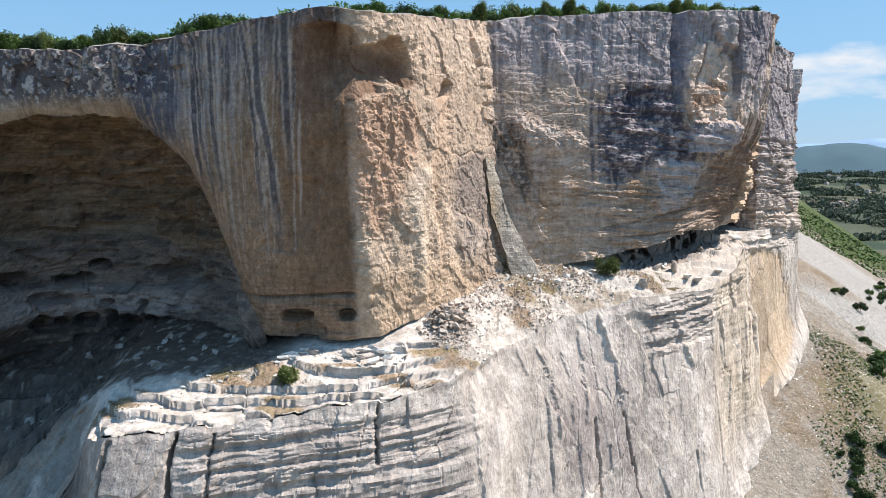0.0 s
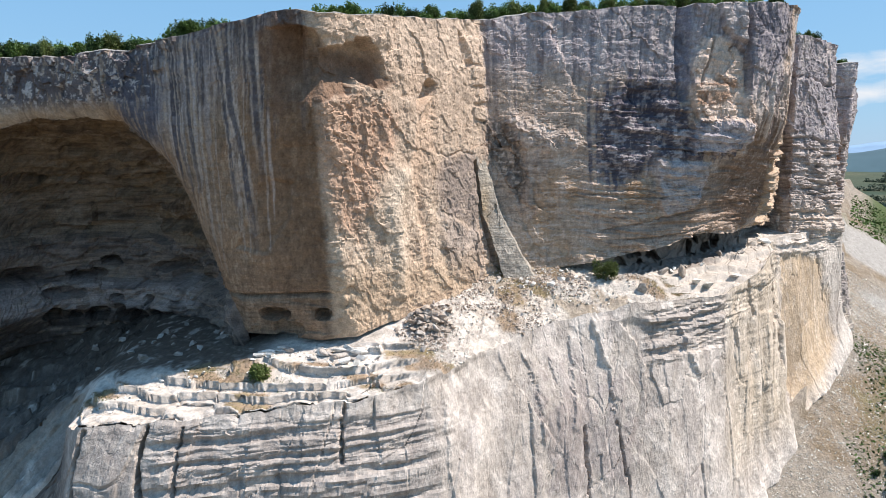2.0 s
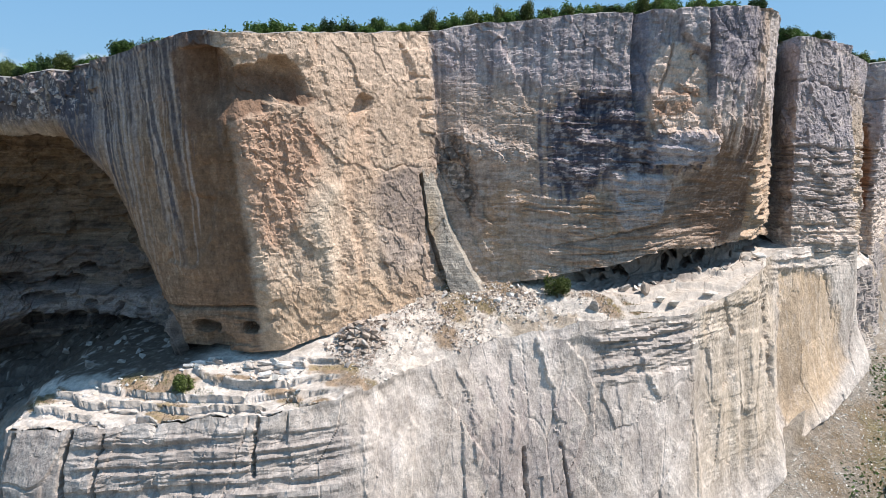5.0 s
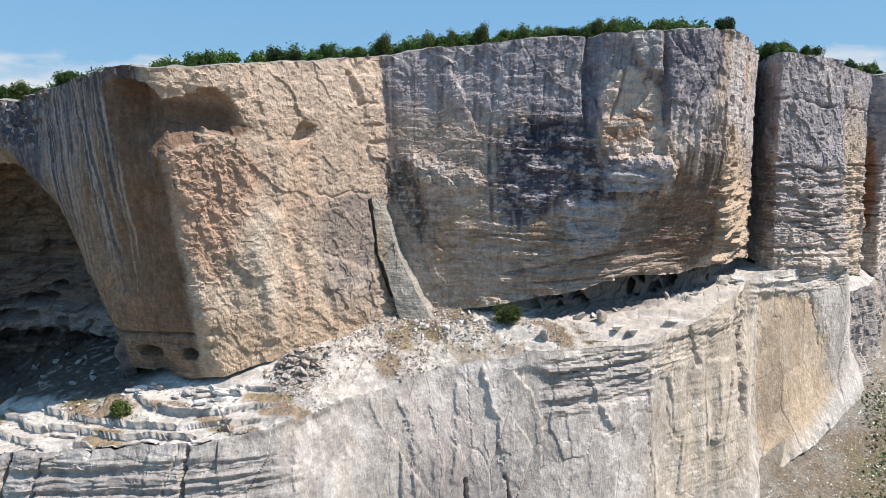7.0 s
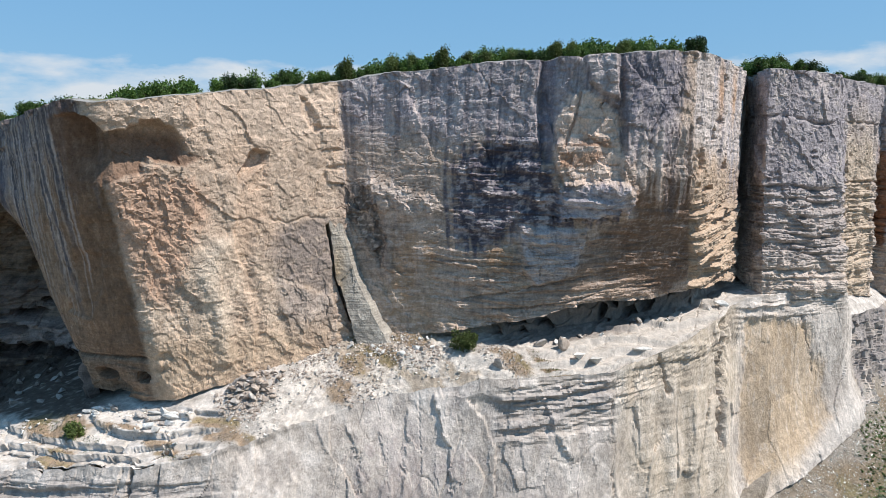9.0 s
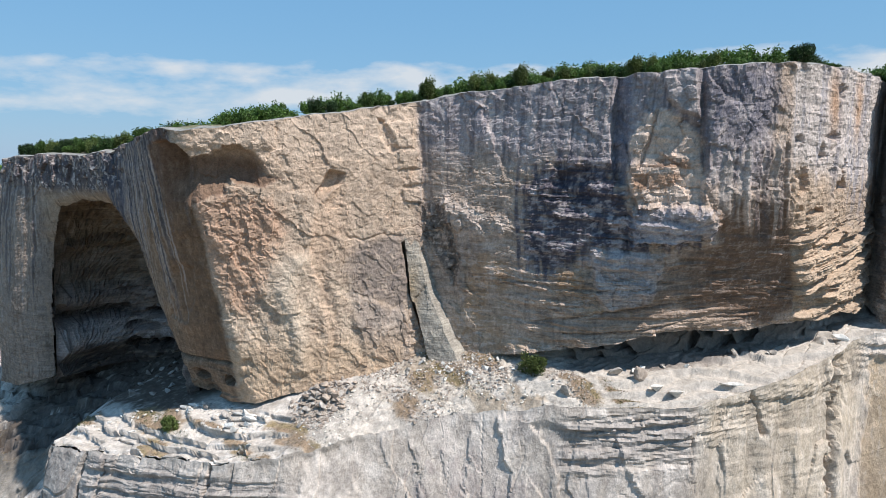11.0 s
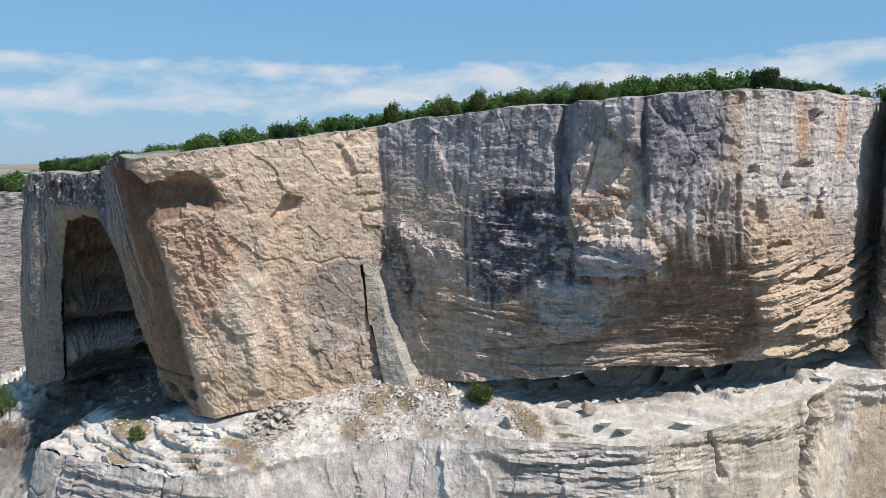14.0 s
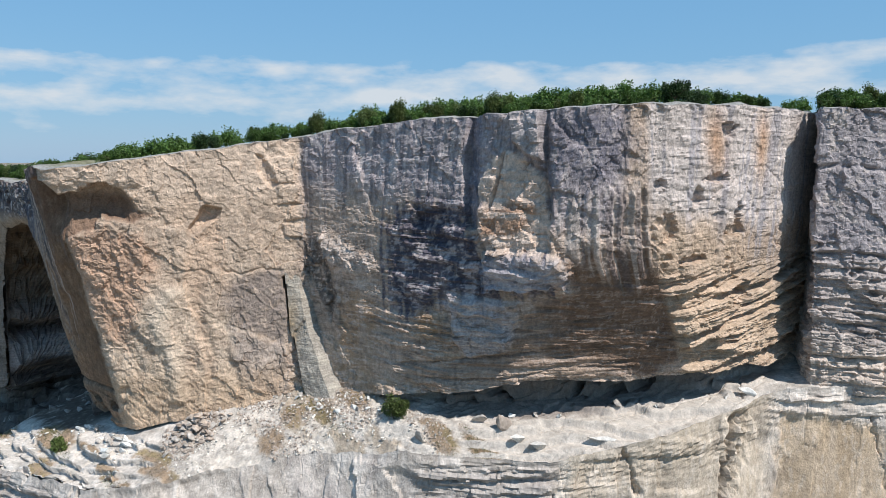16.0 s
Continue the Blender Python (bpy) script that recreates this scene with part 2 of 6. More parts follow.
# ---- meshes ----
def mesh_of(name, verts, faces, mat, colors=None, smooth=True):
    me = bpy.data.meshes.new(name)
    verts, faces = np.asarray(verts, np.float32), np.asarray(faces, np.int32)
    k = faces.shape[1]
    me.vertices.add(len(verts))
    me.vertices.foreach_set("co", verts.ravel())
    me.loops.add(faces.size)
    me.loops.foreach_set("vertex_index", faces.ravel())
    me.polygons.add(len(faces))
    me.polygons.foreach_set("loop_start", np.arange(0, faces.size, k, dtype=np.int32))
    if colors is not None:
        layer = me.color_attributes.new("mineral", "FLOAT_COLOR", "POINT")
        layer.data.foreach_set("color", (colors if colors.shape[1] == 4 else np.concatenate([colors, np.ones((len(colors), 1))], 1)).astype(np.float32).ravel())
    me.materials.append(mat)
    me.update(calc_edges=True)
    me.validate()
    me.polygons.foreach_set("use_smooth", np.full(len(me.polygons), smooth))
    return me


def grid_faces(nu, nv, keep=None):
    i, j = np.meshgrid(np.arange(nu - 1), np.arange(nv - 1), indexing="ij")
    a = (i * nv + j).ravel()
    f = np.stack([a, a + nv, a + nv + 1, a + 1], 1)
    return f if keep is None else f[keep[f].all(1)]


def soften(g, axis, width):
    """Gaussian smoothing of a grid along one axis, ends held."""
    if width <= 0:
        return g
    r = int(width * 3) + 1
    w = np.exp(-0.5 * (np.arange(-r, r + 1) / width) ** 2)
    w /= w.sum()
    g = np.moveaxis(g, axis, 0)
    pad = np.concatenate([2 * g[:1] - g[r:0:-1], g, 2 * g[-1:] - g[-2:-r - 2:-1]])
    res = sum(w[k] * pad[k:k + len(g)] for k in range(2 * r + 1))
    return np.moveaxis(res, 0, axis)


def loft(stations, du, dv, soft_u=0.6, soft_v=1.2, fine=(-33.0, 67.0), coarse=2.2):
    """A surface through stations, each a column of places from foot to top; closer meshed where x lies within fine."""
    a = np.array(stations, float).reshape(len(stations), -1, 3)
    k = a.shape[1]
    run = np.concatenate([[0], np.cumsum(np.linalg.norm(np.diff(a[:, k // 2, :2], axis=0), axis=1))])
    rise = np.zeros(k)
    rise[1:] = np.cumsum([np.linalg.norm(a[:, j + 1] - a[:, j], axis=1).mean() for j in range(k - 1)])
    u = np.linspace(0, run[-1], int(run[-1] / du) + 1)
    v = np.linspace(0, rise[-1], int(rise[-1] / dv) + 1)
    col = np.stack([[np.interp(u, run, a[:, j, c]) for c in range(3)] for j in range(k)])
    col = np.moveaxis(col, 2, 0)
    g = np.empty((len(u), len(v), 3))
    for c in range(3):
        for j in range(k - 1):
            m = (v >= rise[j]) & (v <= rise[j + 1])
            w = (v[m] - rise[j]) / (rise[j + 1] - rise[j])
            g[:, m, c] = col[:, j, c][:, None] * (1 - w) + col[:, j + 1, c][:, None] * w
    g = soften(soften(g, 0, soft_u / du), 1, soft_v / dv)
    mid = g[:, len(v) // 2, 0]
    away = np.maximum(fine[0] - mid, mid - fine[1])
    count = np.cumsum(np.where(away < 0, 1.0, np.where(away < 22, 1.0 / coarse, 0.25 / coarse)))
    pick = np.unique(np.searchsorted(count, np.arange(count[0], count[-1])))
    return g[pick], u[pick], v


def normals(g):
    n = np.cross(np.gradient(g, axis=0), np.gradient(g, axis=1))
    return n / np.maximum(np.linalg.norm(n, axis=2, keepdims=True), 1e-9)


def setting(name, me, label, category):
    ob = new(name, me)
    return tagged(ob, label, category, kind="structure")


# ---- the upper cliff: foot, middle, top of each station ----
LEFT_BAY = [
    (-330, 20, -50, -328, 20, -14, -322, 22, -1),
    (-150, 50, -42, -148, 51, -10, -144, 53, 3),
    (-104, 84, -36, -102, 85, -8, -99, 87, 5.5),
    (-86, 108, -33, -85, 108, -8, -82, 109, 7),
    (-76, 99, -31, -75, 99, -6, -67, 100, 9),
    (-74.5, 84, -27, -73.5, 82, -6, -65.5, 82, 9.4),
    (-72.5, 76, -26.5, -71.5, 75.4, -6, -64.5, 75, 9.6),
    (-67.5, 71, -26, -66.5, 71, -6, -61, 71.4, 10.0),
    (-58, 69.2, -24.5, -57, 69, -6, -54, 70, 10.5),
    (-51, 69.4, -22.5, -50.5, 69.6, -3, -48, 70.5, 10.8),
]
NOSE = [
    (-38, 72, -20, -38, 70, 3, -38, 70.3, 10.4),
    (-28, 71, -18.5, -28.3, 68.2, 1.8, -28.5, 68.8, 10.9),
    (-20, 71.3, -18, -21, 68.3, -5, -20.5, 66.4, 12.0),
    (-15, 71.3, -18, -15.8, 67.2, -5, -13.2, 63.6, 12.9),
    (-10.4, 70.9, -18.3, -10.8, 67.2, -2, -9.3, 63.2, 13.2),
    (-6.4, 71.1, -18, -8.2, 67.5, -2, -7.2, 63.9, 12.9),
    (-3.4, 74, -17, -3.2, 72.0, -3, -3.5, 69.3, 13.7),
    (2.0, 79.4, -16, 0.9, 79, -2.3, -0.8, 75.5, 14.5),
    (6.4, 84.4, -15, 4.6, 85.4, 0, 3.7, 84.4, 16.0),
]
FACE = [
    (9.0, 86.9, -14, 6.8, 87.2, -4, 6.0, 87.2, 5, 5.4, 87.5, 16.6),
    (17, 88.0, -12.8, 15.5, 87.6, -4, 15, 87.5, 5, 15, 88.8, 17.5),
    (25.5, 90.3, -11.2, 25.3, 89.3, -3, 25, 88.8, 5, 26, 90.0, 18.2),
    (33, 95.2, -9.6, 33, 92.7, -3, 33.3, 90.2, 5, 34, 90.9, 18.3),
    (37, 100.3, -10, 37.3, 96.3, -3, 37.9, 91.8, 5, 38.5, 91.9, 18.7),
    (40, 104.5, -10.3, 40.2, 100.2, -3, 41.0, 94.1, 5, 41.2, 93.2, 18.8),
    (43, 107.6, -10, 43.8, 104.4, -3, 44.6, 99.3, 5, 44.6, 97.4, 19),
]
CORNER = [
    (45.6, 110.5, -9.8, 45.6, 105.5, -3, 45.8, 103, 5, 46.3, 101.5, 19.2),
    (48.5, 117, -9.6, 48.1, 114, -3, 48.1, 113, 5, 48.8, 115, 19.6),
    (49.4, 119.3, -10, 49.6, 119.5, -3, 50.2, 121, 5, 50.4, 122, 19.4),
    (50.2, 129, -10, 50.4, 131, -3, 50.6, 132, 5, 51.2, 133, 19.2),
]
TOWER = [
    (54.0, 121.5, -13, 53.6, 121.2, 0, 53.4, 120.6, 19.4),
    (60, 125, -13, 59.4, 125.5, 0, 58.2, 125.3, 19.5),
    (66.2, 131, -13, 65.2, 131.2, 0, 63.0, 131.5, 19.4),
    (67, 141, -15, 67, 142, 0, 66, 142, 19.5),
    (74, 153, -17, 73.5, 154, 0, 72.5, 153, 19.6),
    (74.5, 163, -17, 75, 163, 0, 75, 160, 19.6),
    (78.5, 160, -18, 78, 160, 0, 79.5, 160, 19.8),
    (81, 170, -18, 82, 171, 0, 84, 173, 19.6),
    (88, 188, -19, 89, 188, 0, 91, 189, 19.4),
    (102, 218, -18, 103, 218, 0, 106, 220, 19.0),
    (133, 290, -12, 134, 290, 2, 137, 290, 18.0),
]


def four(rows):
    """Stations of three places, with a fourth put in below the middle."""
    return [r if len(r) == 12 else (*r[:3], *(0.3 * r[k] + 0.7 * r[k + 3] for k in range(3)), *(0.62 * r[k + 3] + 0.38 * r[k + 6] for k in range(3)), *r[6:]) for r in rows]


UPPER = four(LEFT_BAY + NOSE) + FACE + CORNER + four(TOWER)

ARCH_X = (-51.0, -49.7, -48.6, -46, -41, -35.5, -30.5, -28, -25.3, -22.8, -21, -19.4, -18.6)
ARCH_Z = (-30, -12, -2, 3.2, 4.4, 4.2, 4.0, 2.0, -0.5, -6.1, -12, -17, -30)


def arch_height(x):
    return np.interp(x, ARCH_X, ARCH_Z, left=-99, right=-99)


def drips(u, z, top, gap, width, longest, seed, wob=0.0):
    """Water streaks that run down from the rim, each with a width, a length and a strength of its own."""
    q = (u + wob) / gap
    base = np.floor(q).astype(np.int64)
    best = np.zeros(len(u))
    for a in (-1, 0, 1):
        h = PERM[((base + a) & 255) + int(seed)]
        r1, r2, r3, r4 = GRAD[h], GRAD[PERM[h + 31]], GRAD[PERM[h + 57]], GRAD[PERM[h + 93]]
        off = np.abs(q - base - a - r1) * gap
        left_ = longest * (0.12 + 0.88 * r2 * r2) - (top - z)
        w = width * (0.35 + 1.3 * r3) * np.clip(0.35 + left_ / 7, 0, 1)
        best = np.maximum(best, step(1.25, 0.75, off / np.maximum(w, 1e-3)) * (left_ > 0) * (0.45 + 0.55 * r4) * step(0, 2.5, left_))
    return best


def strata(u, t, seed=0.0):
    """Beds of uneven thickness at the level t: hard ones stand out, soft ones are cut back."""
    a = vnoise(np.stack([u * 0.05, t / 0.75, u * 0 + seed], 1)) + 0.6 * vnoise(np.stack([u * 0.16, t / 0.33, u * 0 + seed + 5], 1))
    return step(-0.35, 0.35, a) - 0.5 + 0.25 * vnoise(np.stack([u * 0.5, t / 0.16, u * 0 + seed + 9], 1))


STREAKS = [(-16.9, 12.6, -17.0, 5.3, -16.1, -0.9, -15.9, -8.6), (-13.8, 12.8, -14.2, 4, -14.3, -1.9), (-18.3, 12.3, -17.7, 7.8, -17.5, -2.5, -17.2, -5.5),
           (-21.5, 11.6, -21.7, 4, -21.4, -3), (-23.2, 11.2, -23.0, 2, -22.4, -3), (-9.2, 12.9, -9.3, 7, -9.9, 3)]
BLUE = (18.8, 7.2, 21.6, 8.4, 24, 9.4, 26.5, 9.6, 28.6, 10, 29.8, 7, 31, 5, 36, 4.6, 37, 2.6, 36, 0.8, 33, 0.4, 31, -2.6, 28.5, -2.6, 27, -0.5, 24, -1.4, 21, -2.8, 19.2, -1)
CORE = (22.6, 8.0, 25.9, 9.0, 26.6, 5.4, 24.3, 4.5, 21.6, 5.6)
HIGH_BLUE = (37.6, 18.4, 43, 18.6, 43.5, 14, 42, 12, 40, 11.5, 38.6, 12.6, 37.4, 10.4)
STRIP = (28.4, 18.6, 30.2, 18.6, 30.1, 12.8, 30.0, 6.9, 29.0, 6.9, 28.3, 11.1)
SCAR = (30.2, 11.2, 31.0, 13.1, 32.7, 14.8, 33.9, 14.3, 36.8, 12.8, 37.3, 10.5, 37.5, 5.1, 33.7, 4.8, 31.4, 4.6, 30.4, 6.9)
SCAR_BROWN = (30.6, 8.7, 35.8, 10.4, 36.5, 8.6, 34.3, 6.9, 32.5, 4.8, 31.1, 5.1)
BLOCK = (33.3, 18.4, 36.4, 18.4, 36.9, 13.8, 35.1, 14.4, 33.9, 15.7)
LIP = (30.8, 4.4, 34.2, 4.8, 38.0, 4.6, 38.6, 2.6, 37.8, 1.5, 35.5, 1.5, 33.4, 0.9, 30.6, 0.8)
LOW_PALE = (26.3, 0.1, 33.5, -0.5, 33.2, -1.8, 31.9, -5.9, 28.0, -6.9, 26.8, -5.1, 26.6, -1.9)
OVERHANG = (34.6, -0.6, 38.5, 0.6, 38.8, 5.2, 44.4, 4.8, 45.0, -0.1, 44.8, -6.9, 41.6, -9.4, 33.0, -9.0, 24.6, -10.8, 20.2, -11.0, 21.6, -8.9, 32.1, -5.9)
FLUTES = (37.7, 11.0, 44.4, 11.0, 44.6, 4.7, 42.2, 0.4, 38.6, 5.2)
SMOOTH = (5.6, 11.7, 13.6, 11.5, 19.0, 6.8, 19.6, -10.0, 14.9, -10.3, 11.2, -2.4, 11.2, 4.3, 6.5, 4.5)
ROUGH_PALE = (8.2, 4.1, 9.4, 5.7, 11.5, 4.3, 16.8, 2.9, 17.0, 0.9, 12.6, 1.2, 9.7, 2.1)
ROUGH_DARK = (5.6, 4.6, 8.5, 4.9, 9.7, 3.0, 11.2, -2.4, 10.1, -5.1, 8.2, -1.8, 6.1, 0.9)
TAN_PATCHES = [(11.6, -1.3, 14.8, -0.9, 15.1, -6.2, 13.6, -9.0, 11.8, -7.7), (22.6, -2.3, 25.9, -2.3, 25.9, -5.1, 22.9, -5.2), (15.6, -1.6, 17.4, -1.8, 17.2, -5, 15.8, -6)]
BED_LINES = [(20.3, -8.6, 26.3, -7.4, 33.4, -6.3, 44.3, -5.2), (23.4, -9.8, 30.8, -9.2, 36.0, -8.3, 44.6, -7.3), (22, -4.6, 30, -4.4, 38, -2.6, 44, -1.6)]
RECESS = (-13.4, 11.6, -10.5, 11.9, -8.1, 11.5, -7.4, 10.1, -6.1, 10.2, -5.0, 11.5, -4.3, 11.5, -3.4, 10.2, -3.0, 8.2, -2.3, 7.8, -3.2, 6.7, -4.9, 7.2, -5.3, 7.7, -6.0, 6.2, -8.2, 5.3, -10.5, 4.6, -13.0, 4.2)
ORANGE = (-8.2, 5.3, -4.9, 7.0, -3.5, 5.5, -2.3, 4.8, -2.5, 1.2, -3.8, -2, -5.6, -8, -7.6, -7, -8.4, 1.4, -8.8, 3.3)
TAN_BAND = (-0.5, 4.6, 0.8, 7.0, 1.0, 1.3, 0.3, 0.9, -0.2, -4.2, 0.4, -9.5, 0.0, -12.0, -0.6, -6.7, -1.2, -0.2)
HOLLOW = (-0.7, 4.3, -0.7, 5.9, -0.1, 7.6, 0.2, 8.6, 1.0, 8.2, 0.8, 7.0, 0.3, 6.5, -0.4, 5.2)
DARK_CRUST = (1.1, -0.6, 3.1, 0.8, 4.5, 0.7, 5.1, -1.8, 5.6, -6.4, 5.0, -8.3, 1.6, -5.7, 0.8, -3.0)
GREY_FOOT = (1.6, -6.1, 5.0, -8.3, 7.7, -13.3, 5.2, -14.6, 2.4, -13, 1.6, -9.6)
NOSE_CRACK = (-2.4, 14.2, -2.4, 12.6, -2.0, 9.5, -2.0, 7.2, -1.7, 4.2, -1.7, 1.2, -1.8, -1.3)
NOSE_RIDGE = (-2.0, -1.3, -2.9, -4.9, -2.7, -7.4, -2.4, -11.4, -2.4, -14.2)
PITS = [(45.3, 7.3, 0.25, 1.5), (47.9, 6.2, 0.5, 0.5), (48.0, -1.0, 0.45, 0.75), (47.3, 11.9, 0.4, 0.5), (46.5, 10.0, 0.2, 0.9), (45.0, 11.5, 0.3, 0.6), (47.7, 16.9, 0.25, 0.7), (48.0, 8.3, 0.16, 1.1), (46.2, 3.6, 0.5, 0.35), (46.9, 0.6, 0.3, 0.4)]
LEVELS = np.array((-9.1, -6.4, -5.2, -3.8, 1.3, 3.0, 12.7))
FOLD = 44.4


def upper_relief(p, u, z, top):
    x, y = p[:, 0], p[:, 1]
    n1, n2 = fbm(p, 8, 4, 0.5, 1), fbm(p, 2.2, 4, 0.55, 3)
    wu, wz = u + 0.9 * n2, z + 0.7 * n1 + 0.5 * n2
    f1, own1, gap1 = facets((wu + 0.35 * z) / 3.4, (wz - 0.2 * u) / 4.4, 1)
    f2, own2, gap2 = facets((wu + 0.3 * z) / 1.3, wz / 1.35, 2)
    f3, own3, gap3 = facets((u + 0.3 * n2) / 0.5, (z + 0.3 * n1) / 0.42, 3)
    tilt = z + 0.05 * (x - 20) + 0.35 * n1
    s1, bed1, sg1 = facets(wu / 7.0, tilt / 0.95, 4)
    s2, bed2, sg2 = facets(wu / 2.8, tilt / 0.42, 5)
    beds = 0.8 * strata(u, tilt + 0.25 * n2) + 0.2 * s2
    n5 = fbm(p, (0.7, 0.7, 0.5), 3, 0.6, 8)
    nose, left, face = step(-10, -8, x) * step(6, 4.5, x), step(-8, -10, x), step(4.5, 6, x) * step(51, 50.3, x)
    cap = step(5.5, 2.5, top - z + 1.5 * n1)
    d = 0.35 * n1 + 0.10 * n2 + 0.04 * f3 + 0.03 * n5
    # a broken rim
    d += step(0.9, 0.2, top - z) * 0.35 * (own2 - 0.5)
    rim_off = line_off(x, z, [q for xz in zip(ARCH_X, ARCH_Z) for q in xz])
    d -= 1.6 * np.exp(-rim_off / 1.1) * step(-17.5, -19, x) * (y < 84)
    # left: smooth, with shallow flutes and a broken cap
    flute = vnoise(np.stack([u / 0.9, z * 0.04, u * 0], 1)) + 0.5 * vnoise(np.stack([u / 0.4, z * 0.06, u * 0 + 4], 1))
    d += left * (0.06 * f2 + 0.12 * f1 + 0.11 * flute * step(-12, -5, z) + 0.04 * s2 + cap * step(-20, -26, x) * (0.4 * f2 + 0.35 * f1))
    d -= left * 0.3 * patch(x, z, (-14.4, -1.6, -11.5, -2.2, -12.4, -6, -15, -9, -18, -8.5, -16, -5), 0.3, 0.4 * n2)
    # the nose: spalled faces
    d += nose * (0.27 * f1 + 0.12 * f2 + 0.05 * f3 + 0.06 * n5 + 0.22 * ridged(p + 0.8 * n2[:, None], (6, 6, 13), 2, 4))
    fo, _, _ = facets((wu + 0.15 * z) / 0.95, wz / 2.3, 12)
    d += patch(x, z, ORANGE, 0.8, 0.5 * n2) * (0.22 * fo + 0.05 * f3)
    d -= patch(x, z, RECESS, 0.16, 0.35 * n2 + 0.3 * n5) * 2.1 * step(-2.4, -4.2, x) * step(4.6, 9.0, z) * step(-13.2, -9.6, x)
    d += step(-10, -8.5, x) * step(-2.2, -3.2, x) * 0.5 * step(10.4, 11.6, z - 0.6 * n2)
    d += nose * 0.5 * crack(x, z, NOSE_RIDGE, 0.6) - 0.3 * step(-0.2, 0.3, n1 + n5) * crack(x + 0.5 * n2 + 0.15 * n5, z, NOSE_CRACK, 0.07) + 0.12 * flake(x + 0.6 * n2 + 0.15 * n5, z, NOSE_CRACK, 1.6)
    d -= 1.3 * patch(x, z, HOLLOW, 0.15, 0.15 * n2) * step(3.6, 8.0, z) + 0.3 * patch(x, z, TAN_BAND, 0.25, 0.3 * n2)
    d -= nose * (0.2 * crack(x + 0.4 * n2, z + 0.5 * n2 + 0.2 * n5, (1.0, 1.0, 2.0, 0.3, 3.0, 1.1, 4.5, 0.7), 0.14) + 0.55 * patch(x, z, (2.8, 14.6, 3.3, 14.2, 4.1, 10.8, 3.7, 10.4, 3.0, 12.4), 0.15, 0.2 * n2))
    d += patch(x, z, GREY_FOOT, 0.3, 0.3 * n2) * (0.3 + 0.15 * f2)
    for cx, cz, rx, rz in ((-3.0, -10.0, 0.35, 0.9), (-5.2, -10.4, 0.5, 1.2), (-0.9, -9.4, 0.3, 0.8), (-6.8, -13.2, 0.6, 0.5)):
        d -= 0.22 * step(1.3, 0.6, np.hypot((x - cx) / rx, (z - cz) / rz) + 0.9 * n2 + 0.5 * n5)
    for cx, cz, rx, rz in ((4.9, 9.6, 0.8, 1.0), (5.5, 7.6, 0.8, 0.8), (5.2, 5.4, 0.7, 0.7), (4.2, 12.6, 0.7, 1.2)):
        d += 0.3 * step(1.2, 0.85, np.maximum(np.abs(x - cx) / rx, np.abs(z - cz) / rz) + 0.6 * n2 + 0.3 * n5)
    d -= 2.0 * crack(x + 0.1 * n2, z, (4.75, -0.2, 5.45, -6, 7.2, -11.5), 0.14)
    # the main face
    smooth_part = patch(x, z, SMOOTH, 1.0, n2)
    dark_side = patch(x, z, OVERHANG, 0.6, 0.4 * n2)
    rough = (1 - 0.85 * smooth_part) * (1 - 0.8 * dark_side)
    d += face * rough * (0.34 * f1 + 0.15 * f2 + 0.05 * f3 + 0.10 * ridged(p, (1.8, 1.8, 2.6), 4, 9))
    d -= face * rough * 0.12 * step(0.1, 0.02, gap1) * (own1 > 0.5)
    d += face * (1 - dark_side) * 0.05 * s2 + face * smooth_part * 0.05 * s1 - face * smooth_part * 0.14 * step(0.14, 0.03, sg2) * (bed2 > 0.7)
    d += face * patch(x, z, BLUE, 1.5) * 0.42 * beds
    d -= face * 0.55 * patch(x, z, CORE, 0.5, 0.9 * n2 + 0.4 * n5)
    d += face * patch(x, z, ROUGH_PALE, 0.9, 0.8 * n2 + 0.3 * n5) * (0.5 + 0.5 * f2 + 0.15 * f3)
    d -= face * patch(x, z, ROUGH_DARK, 0.3, 0.5 * n2) * (0.3 - 0.5 * f2)
    # a slot that faces the shade, the block and the scar below it
    d -= face * 1.3 * patch(x, z, STRIP, 0.12, 0.2 * n2) * np.clip(1 - (x - 28.2) / 1.9, 0, 1)
    d += face * patch(x, z, BLOCK, 0.2, 0.25 * n2) * (0.75 + 0.2 * f2)
    d += face * patch(x, z, SCAR, 0.2, 0.6 * n2) * (0.85 - 0.21 * (x - 30.2) + 0.35 * s1 + 0.15 * f2)
    d -= face * 0.5 * crack(x + 0.1 * n2, z, (32.9, 14.5, 32.3, 11.7, 31.3, 8.7), 0.13)
    d += face * 1.0 * patch(x, z, LIP, 0.5, 1.0 * n2 + 0.4 * n5) + face * patch(x, z, LOW_PALE, 0.18, 0.35 * n2) * (0.5 + 0.2 * f2)
    d -= face * 0.5 * crack(x, z, (37.0, 18.6, 37.1, 12, 37.6, 8), 0.25)
    under = face * step(-0.5, -3.5, z - 1.5 * step(33, 40, x) * 3) * step(14, 20, x)
    d += under * (0.36 - 0.16 * step(36, 40, x)) * beds
    for line in BED_LINES:
        d -= face * 0.35 * step(-0.3, 0.2, n2 + n1) * crack(x, z + 0.35 * n2, line, 0.13)
    flutes = face * patch(x, z, FLUTES, 0.8)
    d += flutes * 0.3 * vnoise(np.stack([u / 0.5, z * 0.08, u * 0], 1))
    # the corner: pitted pale rock over sloping beds
    worn = step(FOLD - 0.3, FOLD + 0.3, x) * step(51, 50.4, x)
    _, hole, hg = facets((u + 0.2 * n2) / 1.5, (z + 0.2 * n1) / 0.95, 9)
